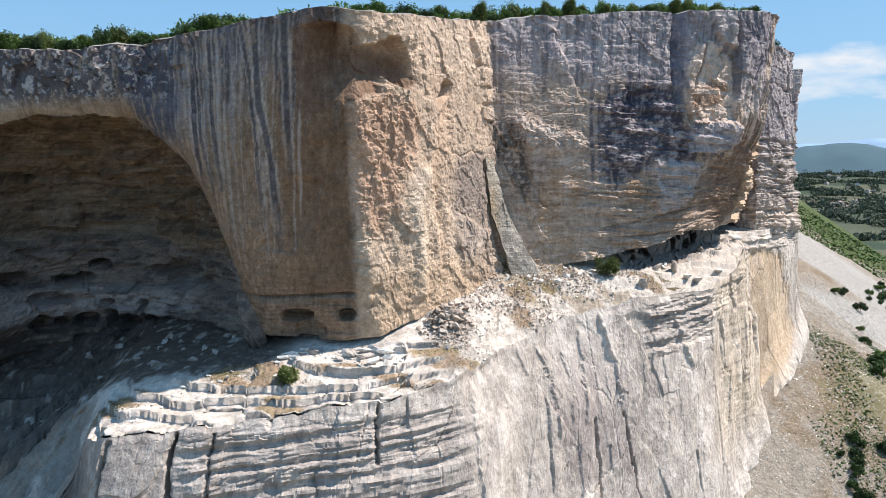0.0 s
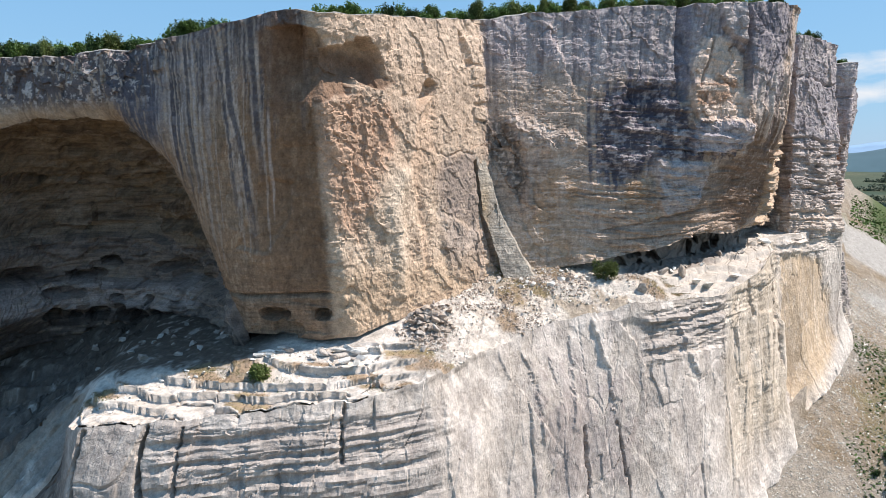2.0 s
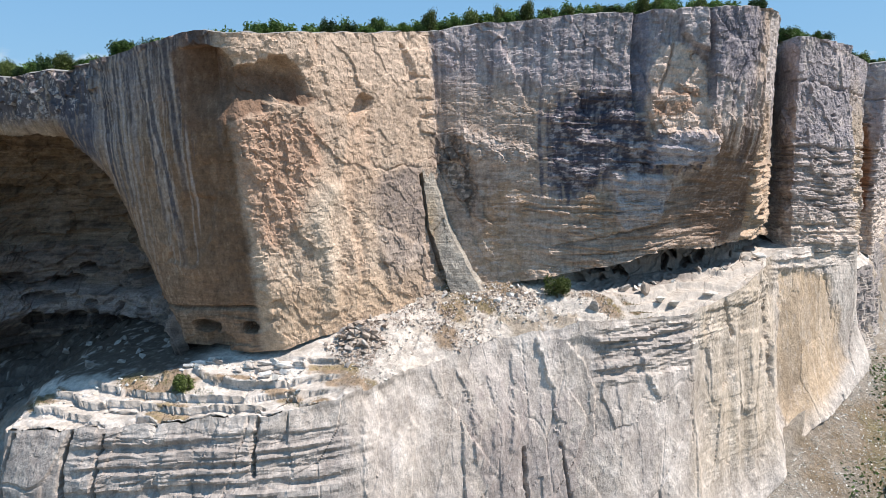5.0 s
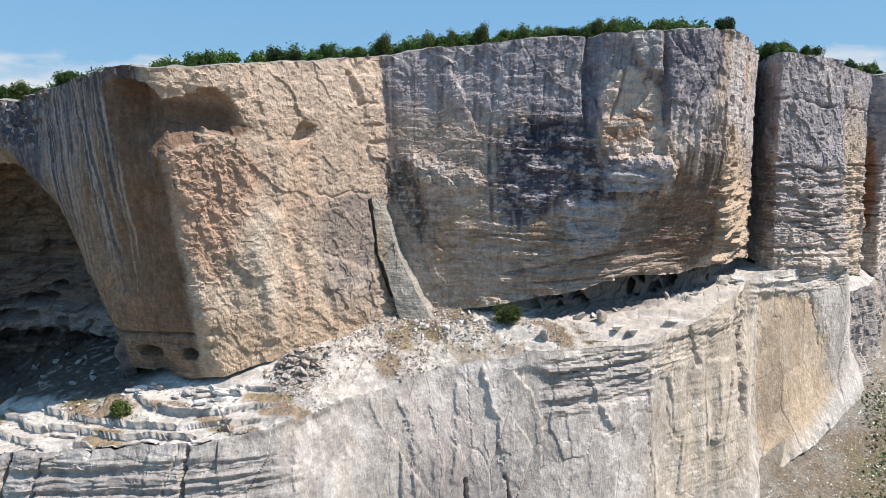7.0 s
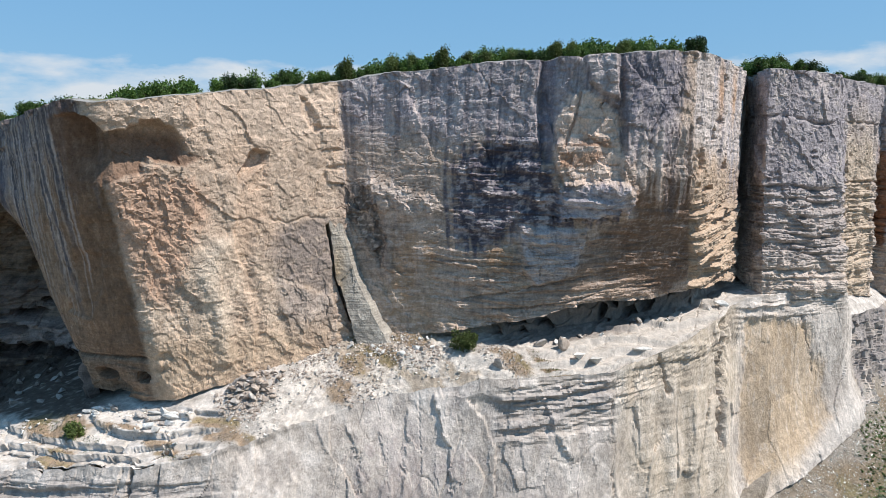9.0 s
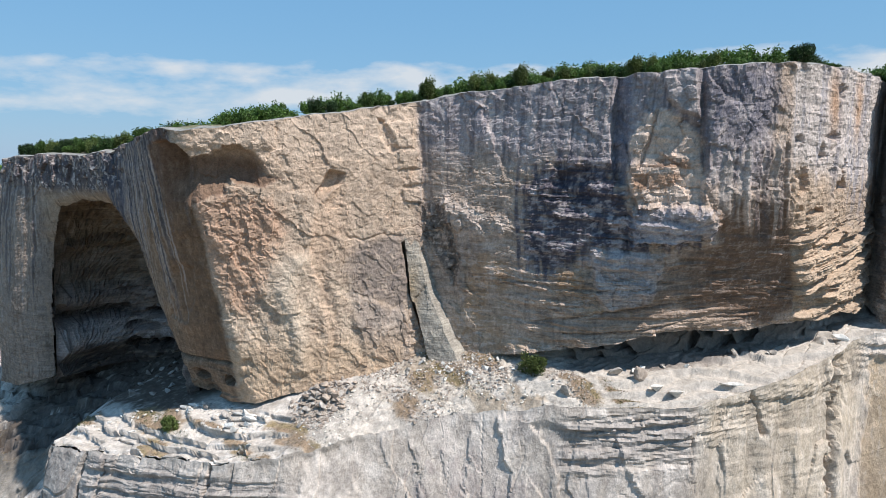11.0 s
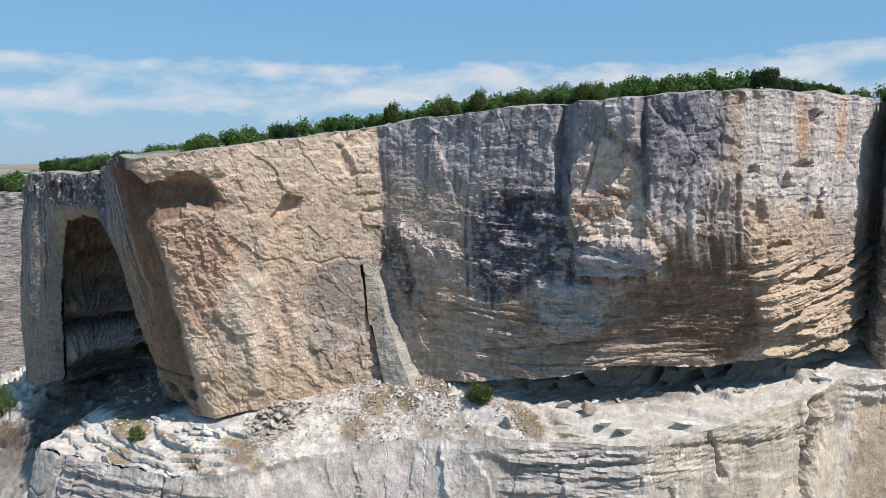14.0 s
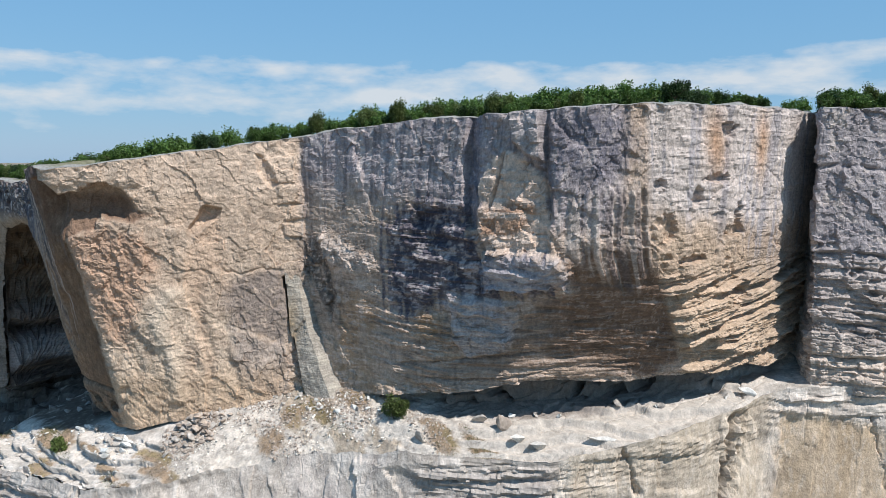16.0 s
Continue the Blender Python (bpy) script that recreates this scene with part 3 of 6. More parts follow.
    pits = step(0.15, 0.5, hg + 0.25 * n2) * (hole > 0.66) * step(-0.1, 0.2, n1 + 0.6 * n2)
    d -= worn * pits * 0.35 * step(12, 8, z + 2 * n1) * step(-3.5, -0.5, z)
    for cx, cz, rx, rz in PITS:
        d -= worn * 0.8 * step(1.25, 0.8, np.hypot((x - cx) / rx, (z - cz) / rz) + 0.9 * n2 + 0.7 * n5)
    low_tilt = (z - 0.16 * (y - 105)) / 1.15
    s3, bed3, sg3 = facets(u / 9, low_tilt, 8)
    d += worn * step(3.5, 0.0, z + n1) * (0.5 * s3 + 0.8 * strata(u, 1.15 * low_tilt, 3))
    d += worn * step(0, 3, z) * (0.08 * beds + 0.08 * flute) - 0.75 * worn * rough * (0.34 * f1 + 0.15 * f2)
    # the tower and beyond: rounded rock over blocky courses
    tower = step(50.5, 53, x)
    level = z + 0.7 * n1 + 0.3 * n2 + 0.5 * vnoise(np.stack([u / 9, u * 0, u * 0], 1))
    course = np.searchsorted(LEVELS, level)
    fb, ownb, gapb = facets(wu / 3.6 + 3.7 * course, u * 0 + course + 0.5, 51)
    off = np.abs(level[:, None] - LEVELS).min(1)
    low = step(4.5, 2.5, z)
    d += tower * (0.45 * f1 + 0.2 * f2 + 0.08 * f3 + low * (0.6 * (ownb - 0.5) + 0.5 * beds) + 0.2 * ridged(p, (2, 2, 3), 4, 9))
    d -= tower * (0.55 * np.exp(-(off / 0.2) ** 2) * step(-0.5, 0.1, n1 + n2) + low * 0.25 * step(0.1, 0.02, gapb) * (ownb > 0.5))
    d -= tower * pits * 0.7 * step(-5, -2, z) * step(16, 6, z) * (own1 > 0.4)
    for cx, cz, rx, rz, deep in ((-14.8, -15.6, 1.6, 0.75, 1.8), (-9.7, -15.5, 0.75, 0.65, 1.6), (-13.6, -17.3, 1.6, 0.9, 0.8)):
        d -= deep * step(1.3, 0.8, np.abs((x - cx) / rx) ** 2.6 + np.abs((z - cz) / rz) ** 2.6)
    d += left * 0.5 * step(-13.2, -14.2, z + 0.3 * s1) * step(-22, -18, x) * (0.5 + 0.5 * s1)
    d -= 0.5 * np.exp(-((z + 13.6 - 0.05 * (x + 15)) / 0.18) ** 2) * left * step(-22, -19, x)
    return d


def upper_colour(p, u, z, top, d):
    x = p[:, 0]
    n1, n2, n3 = fbm(p, 6, 4, 0.55, 11), fbm(p, (1.6, 1.6, 2.2), 4, 0.65, 12), fbm(p, (7, 7, 0.7), 4, 0.55, 13)
    wob = u + 0.25 * n1
    nv_ = 0.6 * vnoise(np.stack([wob / 0.62, u * 0 + 3, z * 0.03], 1)) + 0.4 * vnoise(np.stack([wob / 0.27, u * 0 + 7, z * 0.06], 1)) + 0.15 * n2
    n4 = fbm(p, (0.8, 0.8, 0.4), 4, 0.65, 15)
    n6 = fbm(p, (0.42, 0.42, 0.55), 3, 0.7, 19)
    n2 = n2 + 0.45 * n4
    c = np.tile((0.34, 0.29, 0.225), (len(p), 1))
    c = mix(c, (0.43, 0.385, 0.315), 0.4 + n2)
    c = mix(c, (0.27, 0.20, 0.135), step(0.05, 0.5, n3) * 0.5)
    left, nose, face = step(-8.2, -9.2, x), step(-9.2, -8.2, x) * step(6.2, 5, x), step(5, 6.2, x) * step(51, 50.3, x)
    # left: brown rock, darkened further to hold this side's shade
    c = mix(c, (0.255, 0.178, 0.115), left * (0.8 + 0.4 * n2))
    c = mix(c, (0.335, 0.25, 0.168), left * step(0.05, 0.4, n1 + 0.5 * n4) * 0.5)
    # darkest next to the nose, where shade is painted over the brown
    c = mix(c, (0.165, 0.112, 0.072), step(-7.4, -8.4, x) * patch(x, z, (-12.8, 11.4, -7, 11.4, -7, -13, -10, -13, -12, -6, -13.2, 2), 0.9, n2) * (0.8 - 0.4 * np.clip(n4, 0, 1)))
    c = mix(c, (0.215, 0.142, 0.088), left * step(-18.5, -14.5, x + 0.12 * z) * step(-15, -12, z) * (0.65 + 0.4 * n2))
    c = mix(c, (0.27, 0.265, 0.265), left * step(-30, -27, x) * step(-12.5, -16, x) * step(2, 9, z + 0.55 * (-x - 20)) * 0.75)
    wash = left * step(-31, -28, x) * step(-11.5, -13.0, x)
    slope_off = 0.55 * np.clip(-x - 21, 0, 12)
    dry = step(-9, 4, z + slope_off + 3 * n1)
    c = mix(c, (0.53, 0.505, 0.475), wash * drips(u, z, top, 0.62, 0.14, 26, 5, 0.22 * n1) * 0.55)
    c = mix(c, (0.30, 0.30, 0.315), wash * drips(u, z, top, 0.9, 0.2, 21, 17, 0.22 * n1) * (0.5 + 0.3 * dry))
    c = mix(c, (0.085, 0.085, 0.10), wash * drips(u, z, top, 0.72, 0.19, 19, 40, 0.2 * n1) * (0.9 - 0.5 * np.clip(n4, 0, 1)))
    c = mix(c, (0.075, 0.077, 0.095), wash * drips(u, z, top, 1.5, 0.2, 15, 61, 0.25 * n1) * (0.92 - 0.5 * np.clip(n4, 0, 1)))
    c = mix(c, (0.52, 0.50, 0.465), wash * step(-15.5, -17, x) * drips(u, z, top, 0.85, 0.09, 24, 83, 0.2 * n1) * 0.6)
    c = mix(c, (0.10, 0.10, 0.115), left * step(-31, -12, x) * step(2.2, 0.5, top - z + 1.2 * n2) * 0.7)
    c = mix(c, (0.50, 0.47, 0.43), wash * drips(u, z, top, 0.42, 0.075, 27, 23, 0.3 * n1 + 0.08 * n4) * 0.45)
    c = mix(c, (0.075, 0.075, 0.09), wash * drips(u, z, top, 0.5, 0.085, 22, 71, 0.3 * n1 + 0.08 * n4) * 0.75)
    c = mix(c, (0.28, 0.20, 0.125), wash * drips(u, z, top, 0.8, 0.12, 29, 91, 0.3 * n1) * step(8, 2, z + slope_off) * 0.6)
    for k, line in enumerate(STREAKS):
        w = (0.32, 0.26, 0.18, 0.2, 0.18, 0.2)[k]
        w = w * (1 + 0.5 * n1 + 0.3 * n4)
        off = line_off(x + 0.25 * n1, z, line)
        fade = step(line[-1] - 0.5, line[-1] + 6, z)
        c = mix(c, (0.48, 0.44, 0.385), step(w * 2.0, w * 1.7, off + 0.1 * n4) * 0.55 * fade)
        c = mix(c, (0.085, 0.085, 0.10), step(w * 1.15, w * 0.8, off) * (0.9 - 0.5 * np.clip(n4, 0, 1)) * (0.35 + 0.65 * fade))
    lintel = step(-24, -28, x) * step(-77, -74, x)
    cap = step(6.6, 4.4, top - z + 2.5 * n1)
    c = mix(c, (0.12, 0.12, 0.135), lintel * cap * 0.9)
    c = mix(c, (0.10, 0.105, 0.13), patch(x, z, (-31, 9, -25.5, 10, -25.5, 2, -28, 1.5, -30, 4), 0.7, n2) * 0.85)
    c = mix(c, (0.52, 0.50, 0.47), lintel * cap * step(0.12, 0.24, n6 + 0.4 * n4 + 0.3 * n1) * 0.85)
    c = mix(c, (0.42, 0.36, 0.28), step(-31, -33, x) * step(-50, -48, x) * step(6.6, 4.6, z + n1) * 0.8)
    pillar = step(-48, -50, x) * step(-77, -74, x)
    c = mix(c, (0.31, 0.275, 0.235), pillar * step(8, 4, z) * 0.9)
    c = mix(c, (0.10, 0.10, 0.115), pillar * drips(u, z, top, 1.3, 0.42, 24, 100, 0.3 * n1) * 0.85)
    c = mix(c, (0.44, 0.42, 0.39), pillar * drips(u, z, top, 0.8, 0.2, 30, 120, 0.3 * n1) * 0.75)
    c = mix(c, (0.46, 0.43, 0.40), step(-76.5, -78, x) * 0.9)
    # nose
    c = mix(c, (0.49, 0.405, 0.31), nose * (0.85 + 0.3 * n2))
    c = mix(c, (0.48, 0.38, 0.28), nose * step(0.0, 0.35, n1) * 0.6)
    c = mix(c, (0.565, 0.485, 0.372), nose * step(3, -4, z + 3 * n1) * step(-0.3, 0.2, n2) * 0.6)
    c = mix(c, (0.33, 0.26, 0.18), nose * step(-0.2, -0.4, n4 + 0.3 * n1) * 0.3)
    c = mix(c, (0.44, 0.315, 0.225), nose * patch(x, z, ORANGE, 0.8, 1.4 * n2 + n1) * 0.85)
    c = mix(c, (0.46, 0.35, 0.25), nose * patch(x, z, TAN_BAND, 0.5, 0.7 * n2) * 0.5)
    # recess under the cap: the cap's shadow painted in as dark brown
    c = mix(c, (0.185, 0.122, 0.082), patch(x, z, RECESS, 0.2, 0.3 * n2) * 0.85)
    c = mix(c, (0.54, 0.455, 0.355), nose * step(9.2, 10.6, z) * 0.7)
    c = mix(c, (0.25, 0.22, 0.19), nose * patch(x, z, DARK_CRUST, 0.6, 0.9 * n2) * (0.95 - 0.35 * step(0.1, 0.3, n4)))
    c = mix(c, (0.31, 0.28, 0.245), nose * patch(x, z, GREY_FOOT, 0.5, 0.5 * n2) * 0.8)
    c = mix(c, (0.60, 0.54, 0.43), nose * crack(x, z, NOSE_RIDGE, 0.7) * 0.7)
    c = mix(c, (0.45, 0.345, 0.225), nose * step(-9, -13, z) * 0.5)
    # main face
    c = mix(c, (0.38, 0.322, 0.262), face * 0.85)
    c = mix(c, (0.33, 0.275, 0.195), face * step(0.0, 0.35, n1 - 0.2 * n3) * step(6, 0, z) * 0.7)
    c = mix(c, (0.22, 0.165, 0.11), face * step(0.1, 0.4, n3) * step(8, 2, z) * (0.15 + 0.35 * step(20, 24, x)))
    top_grey = face * step(8, 12, z + 3 * n1 + 0.10 * (x - 15)) * step(43.5, 42, x)
    c = mix(c, (0.285, 0.28, 0.30), top_grey * 0.9)
    c = mix(c, (0.40, 0.385, 0.37), top_grey * step(0.08, 0.3, n2) * 0.45)
    c = mix(c, (0.115, 0.115, 0.13), face * step(0.12, 0.3, nv_ + 0.4 * n1 - 0.1) * step(9, 13, z) * step(42, 38, x) * 0.6)
    drip_d = drips(u, z, top, 0.9, 0.22, 20, 140, 0.25 * n1)
    drip_p = drips(u, z, top, 1.1, 0.2, 30, 160, 0.25 * n1)
    c = mix(c, (0.13, 0.13, 0.145), face * drip_d * step(-3, 8, z) * step(43.8, 43, x) * 0.55)
    c = mix(c, (0.44, 0.425, 0.40), face * drip_p * step(43.8, 43, x) * step(-9, -6, z) * step(38, 34, x) * 0.4)
    c = mix(c, (0.15, 0.155, 0.185), face * patch(x, z, HIGH_BLUE, 0.8, 1.2 * n2 + n6) * (0.75 - 0.8 * np.clip(n6 + n2, -0.4, 0.8)))
    c = mix(c, (0.072, 0.074, 0.10), face * patch(x, z, BLUE, 0.7, 1.5 * n2 + 2.2 * nv_ + 0.8 * n4) * (0.95 - 0.8 * np.clip(n2, 0, 1)))
    c = mix(c, (0.27, 0.265, 0.28), face * patch(x, z, BLUE, 1.0, n2) * step(0.16, 0.3, n4 + 0.4 * n2 + 0.3 * nv_) * 0.9)
    c = mix(c, (0.05, 0.052, 0.075), face * patch(x, z, CORE, 0.5, 0.9 * n2) * (0.85 - 0.5 * np.clip(n4, 0, 1)))
    c = mix(c, (0.34, 0.34, 0.36), face * patch(x, z, LIP, 0.4, 0.7 * n2) * (0.85 - 0.4 * step(-0.1, -0.3, n4)))
    c = mix(c, (0.16, 0.165, 0.20), face * patch(x, z, STRIP, 0.2, 0.3 * n2) * 0.85)
    c = mix(c, (0.36, 0.345, 0.335), face * patch(x, z, BLOCK, 0.3, 0.3 * n2) * 0.8)
    c = mix(c, (0.54, 0.465, 0.385), face * patch(x, z, SCAR, 0.3, 0.8 * n2) * 0.9)
    c = mix(c, (0.24, 0.15, 0.09), face * patch(x, z, SCAR_BROWN, 0.4, 0.6 * n2) * step(-0.15, 0.15, n3 + 0.4 * n2) * 0.8)
    c = mix(c, (0.46, 0.43, 0.385), face * patch(x, z, ROUGH_PALE, 0.6, 0.9 * n2) * 0.75)
    c = mix(c, (0.07, 0.063, 0.056), face * patch(x, z, ROUGH_DARK, 0.4, 0.9 * n2 + 0.6 * n6) * (0.75 - 0.65 * step(0.1, 0.3, n6 + 0.3 * n2)))
    c = mix(c, (0.39, 0.385, 0.385), face * patch(x, z, LOW_PALE, 0.5, 0.7 * n2) * 0.8)
    for outline in TAN_PATCHES:
        c = mix(c, (0.36, 0.255, 0.155), face * patch(x, z, outline, 0.35, 0.6 * n2) * (0.7 - 0.5 * step(0.1, 0.3, n4)))
    # overhang: brown rock, darkened in colour where its underside is shaded
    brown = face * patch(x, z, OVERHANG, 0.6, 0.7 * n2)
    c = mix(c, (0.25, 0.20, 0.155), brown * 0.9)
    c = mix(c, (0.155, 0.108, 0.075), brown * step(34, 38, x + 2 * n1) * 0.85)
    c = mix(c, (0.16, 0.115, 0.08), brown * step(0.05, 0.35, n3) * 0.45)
    # paler strip along the foot stands in for light bounced off the ledge
    c = mix(c, (0.37, 0.31, 0.245), face * step(-6.5, -9.0, z - 0.06 * (x - 30)) * step(17, 22, x) * step(41, 37, x) * 0.7)
    flutes = face * patch(x, z, FLUTES, 0.8)
    c = mix(c, (0.40, 0.375, 0.34), flutes * step(0.08, 0.3, nv_) * 0.8)
    c = mix(c, (0.13, 0.12, 0.12), flutes * step(0, -0.25, nv_) * 0.7)
    c = mix(c, (0.50, 0.465, 0.42), face * step(0.24, 0.34, n4 + 0.3 * n1) * 0.22 * (1 - 0.7 * brown))
    c = mix(c, (0.14, 0.125, 0.115), face * step(-0.24, -0.34, n4 + 0.2 * n1) * 0.2)
    # short bedding marks and run-off marks
    marks = fbm(p, (1.9, 1.9, 0.26), 4, 0.68, 16)
    runs = fbm(p, (0.3, 0.3, 2.6), 4, 0.66, 18)
    low_face = face * step(9, 3, z + 3 * n1) * step(44.6, 44, x) * (1 - 0.65 * patch(x, z, BLUE, 1.0, n2))
    c = mix(c, (0.50, 0.47, 0.425), low_face * step(0.24, 0.32, marks + 0.25 * n1) * (0.5 - 0.25 * brown))
    c = mix(c, (0.10, 0.085, 0.075), low_face * step(-0.24, -0.32, marks + 0.25 * n1) * 0.45)
    c = mix(c, (0.48, 0.45, 0.41), face * step(0.24, 0.34, runs) * step(44.6, 44, x) * 0.25)
    c = mix(c, (0.10, 0.095, 0.10), face * step(-0.24, -0.34, runs) * step(44.6, 44, x) * 0.25)
    c = mix(c, (0.44, 0.35, 0.25), left * step(0.22, 0.32, runs + 0.3 * n1) * (0.5 - 0.3 * step(-18, -14, x)))
    c = mix(c, (0.13, 0.095, 0.065), left * step(-0.22, -0.32, runs + 0.4 * n1) * 0.5)
    c = mix(c, (0.17, 0.125, 0.085), left * step(-8, -13, z) * step(0.18, 0.28, marks) * 0.5)
    # corner
    pale = step(FOLD - 0.4, FOLD + 0.4, x) * step(51.2, 50.6, x)
    c = mix(c, (0.51, 0.49, 0.46), pale * step(5, 9, z + 2 * n1) * 0.92)
    c = mix(c, (0.31, 0.32, 0.345), pale * step(0.1, 0.35, nv_ + 0.5 * n1) * step(0, 6, z) * 0.7)
    c = mix(c, (0.45, 0.37, 0.275), pale * step(9.5, 5, z + 3 * n1) * step(49.0, 48.0, x + n2) * 0.85)
    c = mix(c, (0.45, 0.29, 0.165), pale * (blob(x, z, 47.2, 15.5, 0.35, 3.5) + blob(x, z, 49, 15.5, 0.3, 3.5)) * 0.8)
    c = mix(c, (0.50, 0.42, 0.31), pale * step(1, -2, z) * 0.6)
    # tower and beyond
    tower = step(50, 53, x)
    c = mix(c, (0.325, 0.315, 0.325), tower * step(-0.5, 0.3, n1 + z / 16) * 0.95)
    c = mix(c, (0.39, 0.365, 0.34), tower * step(4, 1, z + n1) * 0.8)
    c = mix(c, (0.43, 0.40, 0.36), tower * step(0.1, 0.35, n2) * 0.6)
    c = mix(c, (0.52, 0.47, 0.40), tower * step(-6.5, -9, z + n1) * 0.85)
    c = mix(c, (0.46, 0.39, 0.285), tower * step(65.5, 67, x) * step(75, 72, x) * step(17, 8, z + 4 * n1) * 0.8)
    c = mix(c, (0.33, 0.17, 0.085), tower * patch(x, z, (74.6, 9, 76.5, 8, 77.6, 0, 77, -9, 74.4, -9), 0.4) * 0.9)
    c = c * (1.05 + 0.32 * np.clip(n2, -0.5, 0.5))[:, None] * np.array((1.06, 0.975, 0.975))
    c = c * (1 + 0.16 * face * step(FOLD + 0.5, FOLD - 1, x))[:, None] * (1 + face[:, None] * np.array((0.025, 0.0, -0.02)))
    bedded = np.clip(1 - 0.85 * nose - 0.6 * left * step(-13, -11, z) - 0.75 * face * np.maximum(step(-3, 2, z), step(23, 19, x)) - 0.5 * tower * step(0, 4, z), 0.1, 1)
    return np.concatenate([np.clip(c, 0.02, 0.85), bedded[:, None]], 1)


g, su, sv = loft(UPPER, 0.125, 0.125, 0.3, 0.9, (-54, 67))
nu, nv = g.shape[:2]
nrm = normals(g)
P = g.reshape(-1, 3)
U = np.repeat(su, nv)
TOPZ = np.repeat(g[:, -1, 2], nv)
rel = upper_relief(P, U, P[:, 2], TOPZ)
Q = P + nrm.reshape(-1, 3) * rel[:, None]
rag = 0.35 * fbm(P, 2.5, 3, 0.5, 21) * step(2.5, 0, TOPZ - P[:, 2])
Q[:, 2] += rag
keep = ~((Q[:, 2] < arch_height(P[:, 0]) + 0.5 * fbm(P, 1.8, 3, 0.6, 95)) & (P[:, 1] < 82))
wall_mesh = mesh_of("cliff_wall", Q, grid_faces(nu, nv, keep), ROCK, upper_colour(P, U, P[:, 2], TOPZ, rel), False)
cliff_wall = setting("wall_cliff_upper", wall_mesh, "tall limestone cliff with grey water streaks and a tan scar", "cliff")
RIM = Q.reshape(nu, nv, 3)[:, -1]

# ---- the grotto behind the arch ----
GROTTO = []
FLOOR_X = (-51.5, -52, -50, -44, -37, -29, -23, -19.5, -18.6)
FLOOR_Y = (71, 78, 84, 88, 88.5, 86, 80, 73.5, 71.5)
ax, az = np.array(ARCH_X), np.array(ARCH_Z)
arc = np.linspace(0, 1, 60)
arch_pos = np.linspace(0, len(ax) - 1, 60)
floor_pos = np.linspace(0, len(FLOOR_X) - 1, 60)
for k in range(60):
    rx_ = np.interp(arch_pos[k], np.arange(len(ax)), ax)
    rz_ = max(np.interp(arch_pos[k], np.arange(len(ax)), az), -24)
    ry_ = np.interp(rx_, (-52, -38, -28, -20, -18), (69.6, 70.2, 68.3, 70, 71.2)) + 2.1
    rx_, rz_ = rx_ + (0.9 if rx_ > -30 else -0.9 if rx_ < -46 else 0), rz_ + (0.7 if -47 < rx_ < -27 else 0)
    fx = np.interp(floor_pos[k], np.arange(len(FLOOR_X)), FLOOR_X)
    fy = np.interp(floor_pos[k], np.arange(len(FLOOR_X)), FLOOR_Y)
    rows = []
    for w in np.linspace(0, 1, 12):
        s, c = math.sin(w * math.pi / 2) ** 0.85, 1 - math.cos(w * math.pi / 2)
        rows += [rx_ + (fx - rx_) * s, ry_ + (fy - ry_) * s, rz_ + 0.6 * math.sin(w * math.pi) + (-23 - rz_) * c]
    GROTTO.append(rows[::-1])
GROTTO = [[c for j in range(0, len(r), 3) for c in (r[j + 2], r[j + 1], r[j])] for r in GROTTO]
g, su, sv = loft(GROTTO, 0.22, 0.22, 0.5, 0.5)
nu, nv = g.shape[:2]
P = g.reshape(-1, 3)
x, z = P[:, 0], P[:, 2]
edge = np.tile(step(0, 2.5, sv[-1] - sv), nu)
n1, n2 = fbm(P, (7, 7, 4), 4, 0.5, 31), fbm(P, 2.4, 4, 0.6, 33)
UU = np.repeat(su, nv)
f1, own1, gap1 = facets(UU / 4.5 + 0.3 * n1, z / 2.2 + 0.3 * n2, 21)
f2, own2, gap2 = facets(UU / 1.6 + 0.3 * n2, z / 1.0, 22)
rel = edge * (1.1 * n1 + 0.9 * f1 + 0.35 * f2 - 0.3 * step(0.1, 0.02, gap1))
rel += edge * 1.4 * vnoise(np.stack([x * 0.03, x * 0, z / 3.0], 1)) * step(2, -3, z)
inner = -3.2 - 5.5 * np.abs((x + 46) / 13) ** 1.6 + 0.5 * n2
hollow_ = step(0.4, -0.4, z - inner) * step(-10.2, -9.6, z - 0.4 * n2) * step(-30, -33, x)
rel -= edge * 1.8 * hollow_
rel += edge * 0.5 * strata(x, z + 0.3 * n1, 4)
HOLES = [(-49.4, -19.3, 0.9, 0.8), (-47.2, -19.8, 0.7, 0.5), (-44.6, -19.6, 1.2, 0.7), (-41.2, -19.4, 0.8, 1.1), (-38.8, -19.8, 1.2, 0.9), (-35.6, -19.4, 0.9, 0.8), (-33.4, -19.6, 0.8, 0.7), (-41.5, -17.3, 0.6, 0.35),
         (-37.0, -17.5, 0.7, 0.6), (-42.9, -13.0, 1.0, 0.6), (-38.2, -15.6, 0.5, 0.35), (-45.6, -14.6, 1.8, 0.6), (-31.6, -13.8, 2.2, 1.4), (-47.9, -16.6, 2.0, 0.6), (-34.6, -13.4, 1.6, 0.5), (-51.4, -14.2, 1.5, 1.0)]
holes = np.zeros(len(P))
for cx, cz, rx, rz in HOLES:
    holes = np.maximum(holes, step(1.25, 0.8, (np.abs((x - cx) / rx) ** 3 + np.abs((z - cz) / rz) ** 3) ** 0.333 + 0.25 * n2))
rel -= edge * 2.6 * holes
rel += edge * 1.2 * step(-15.0, -15.8, z + 0.4 * n2 + 0.4 * n1) * step(-21, -19, z)
Q = P + normals(g).reshape(-1, 3) * rel[:, None]
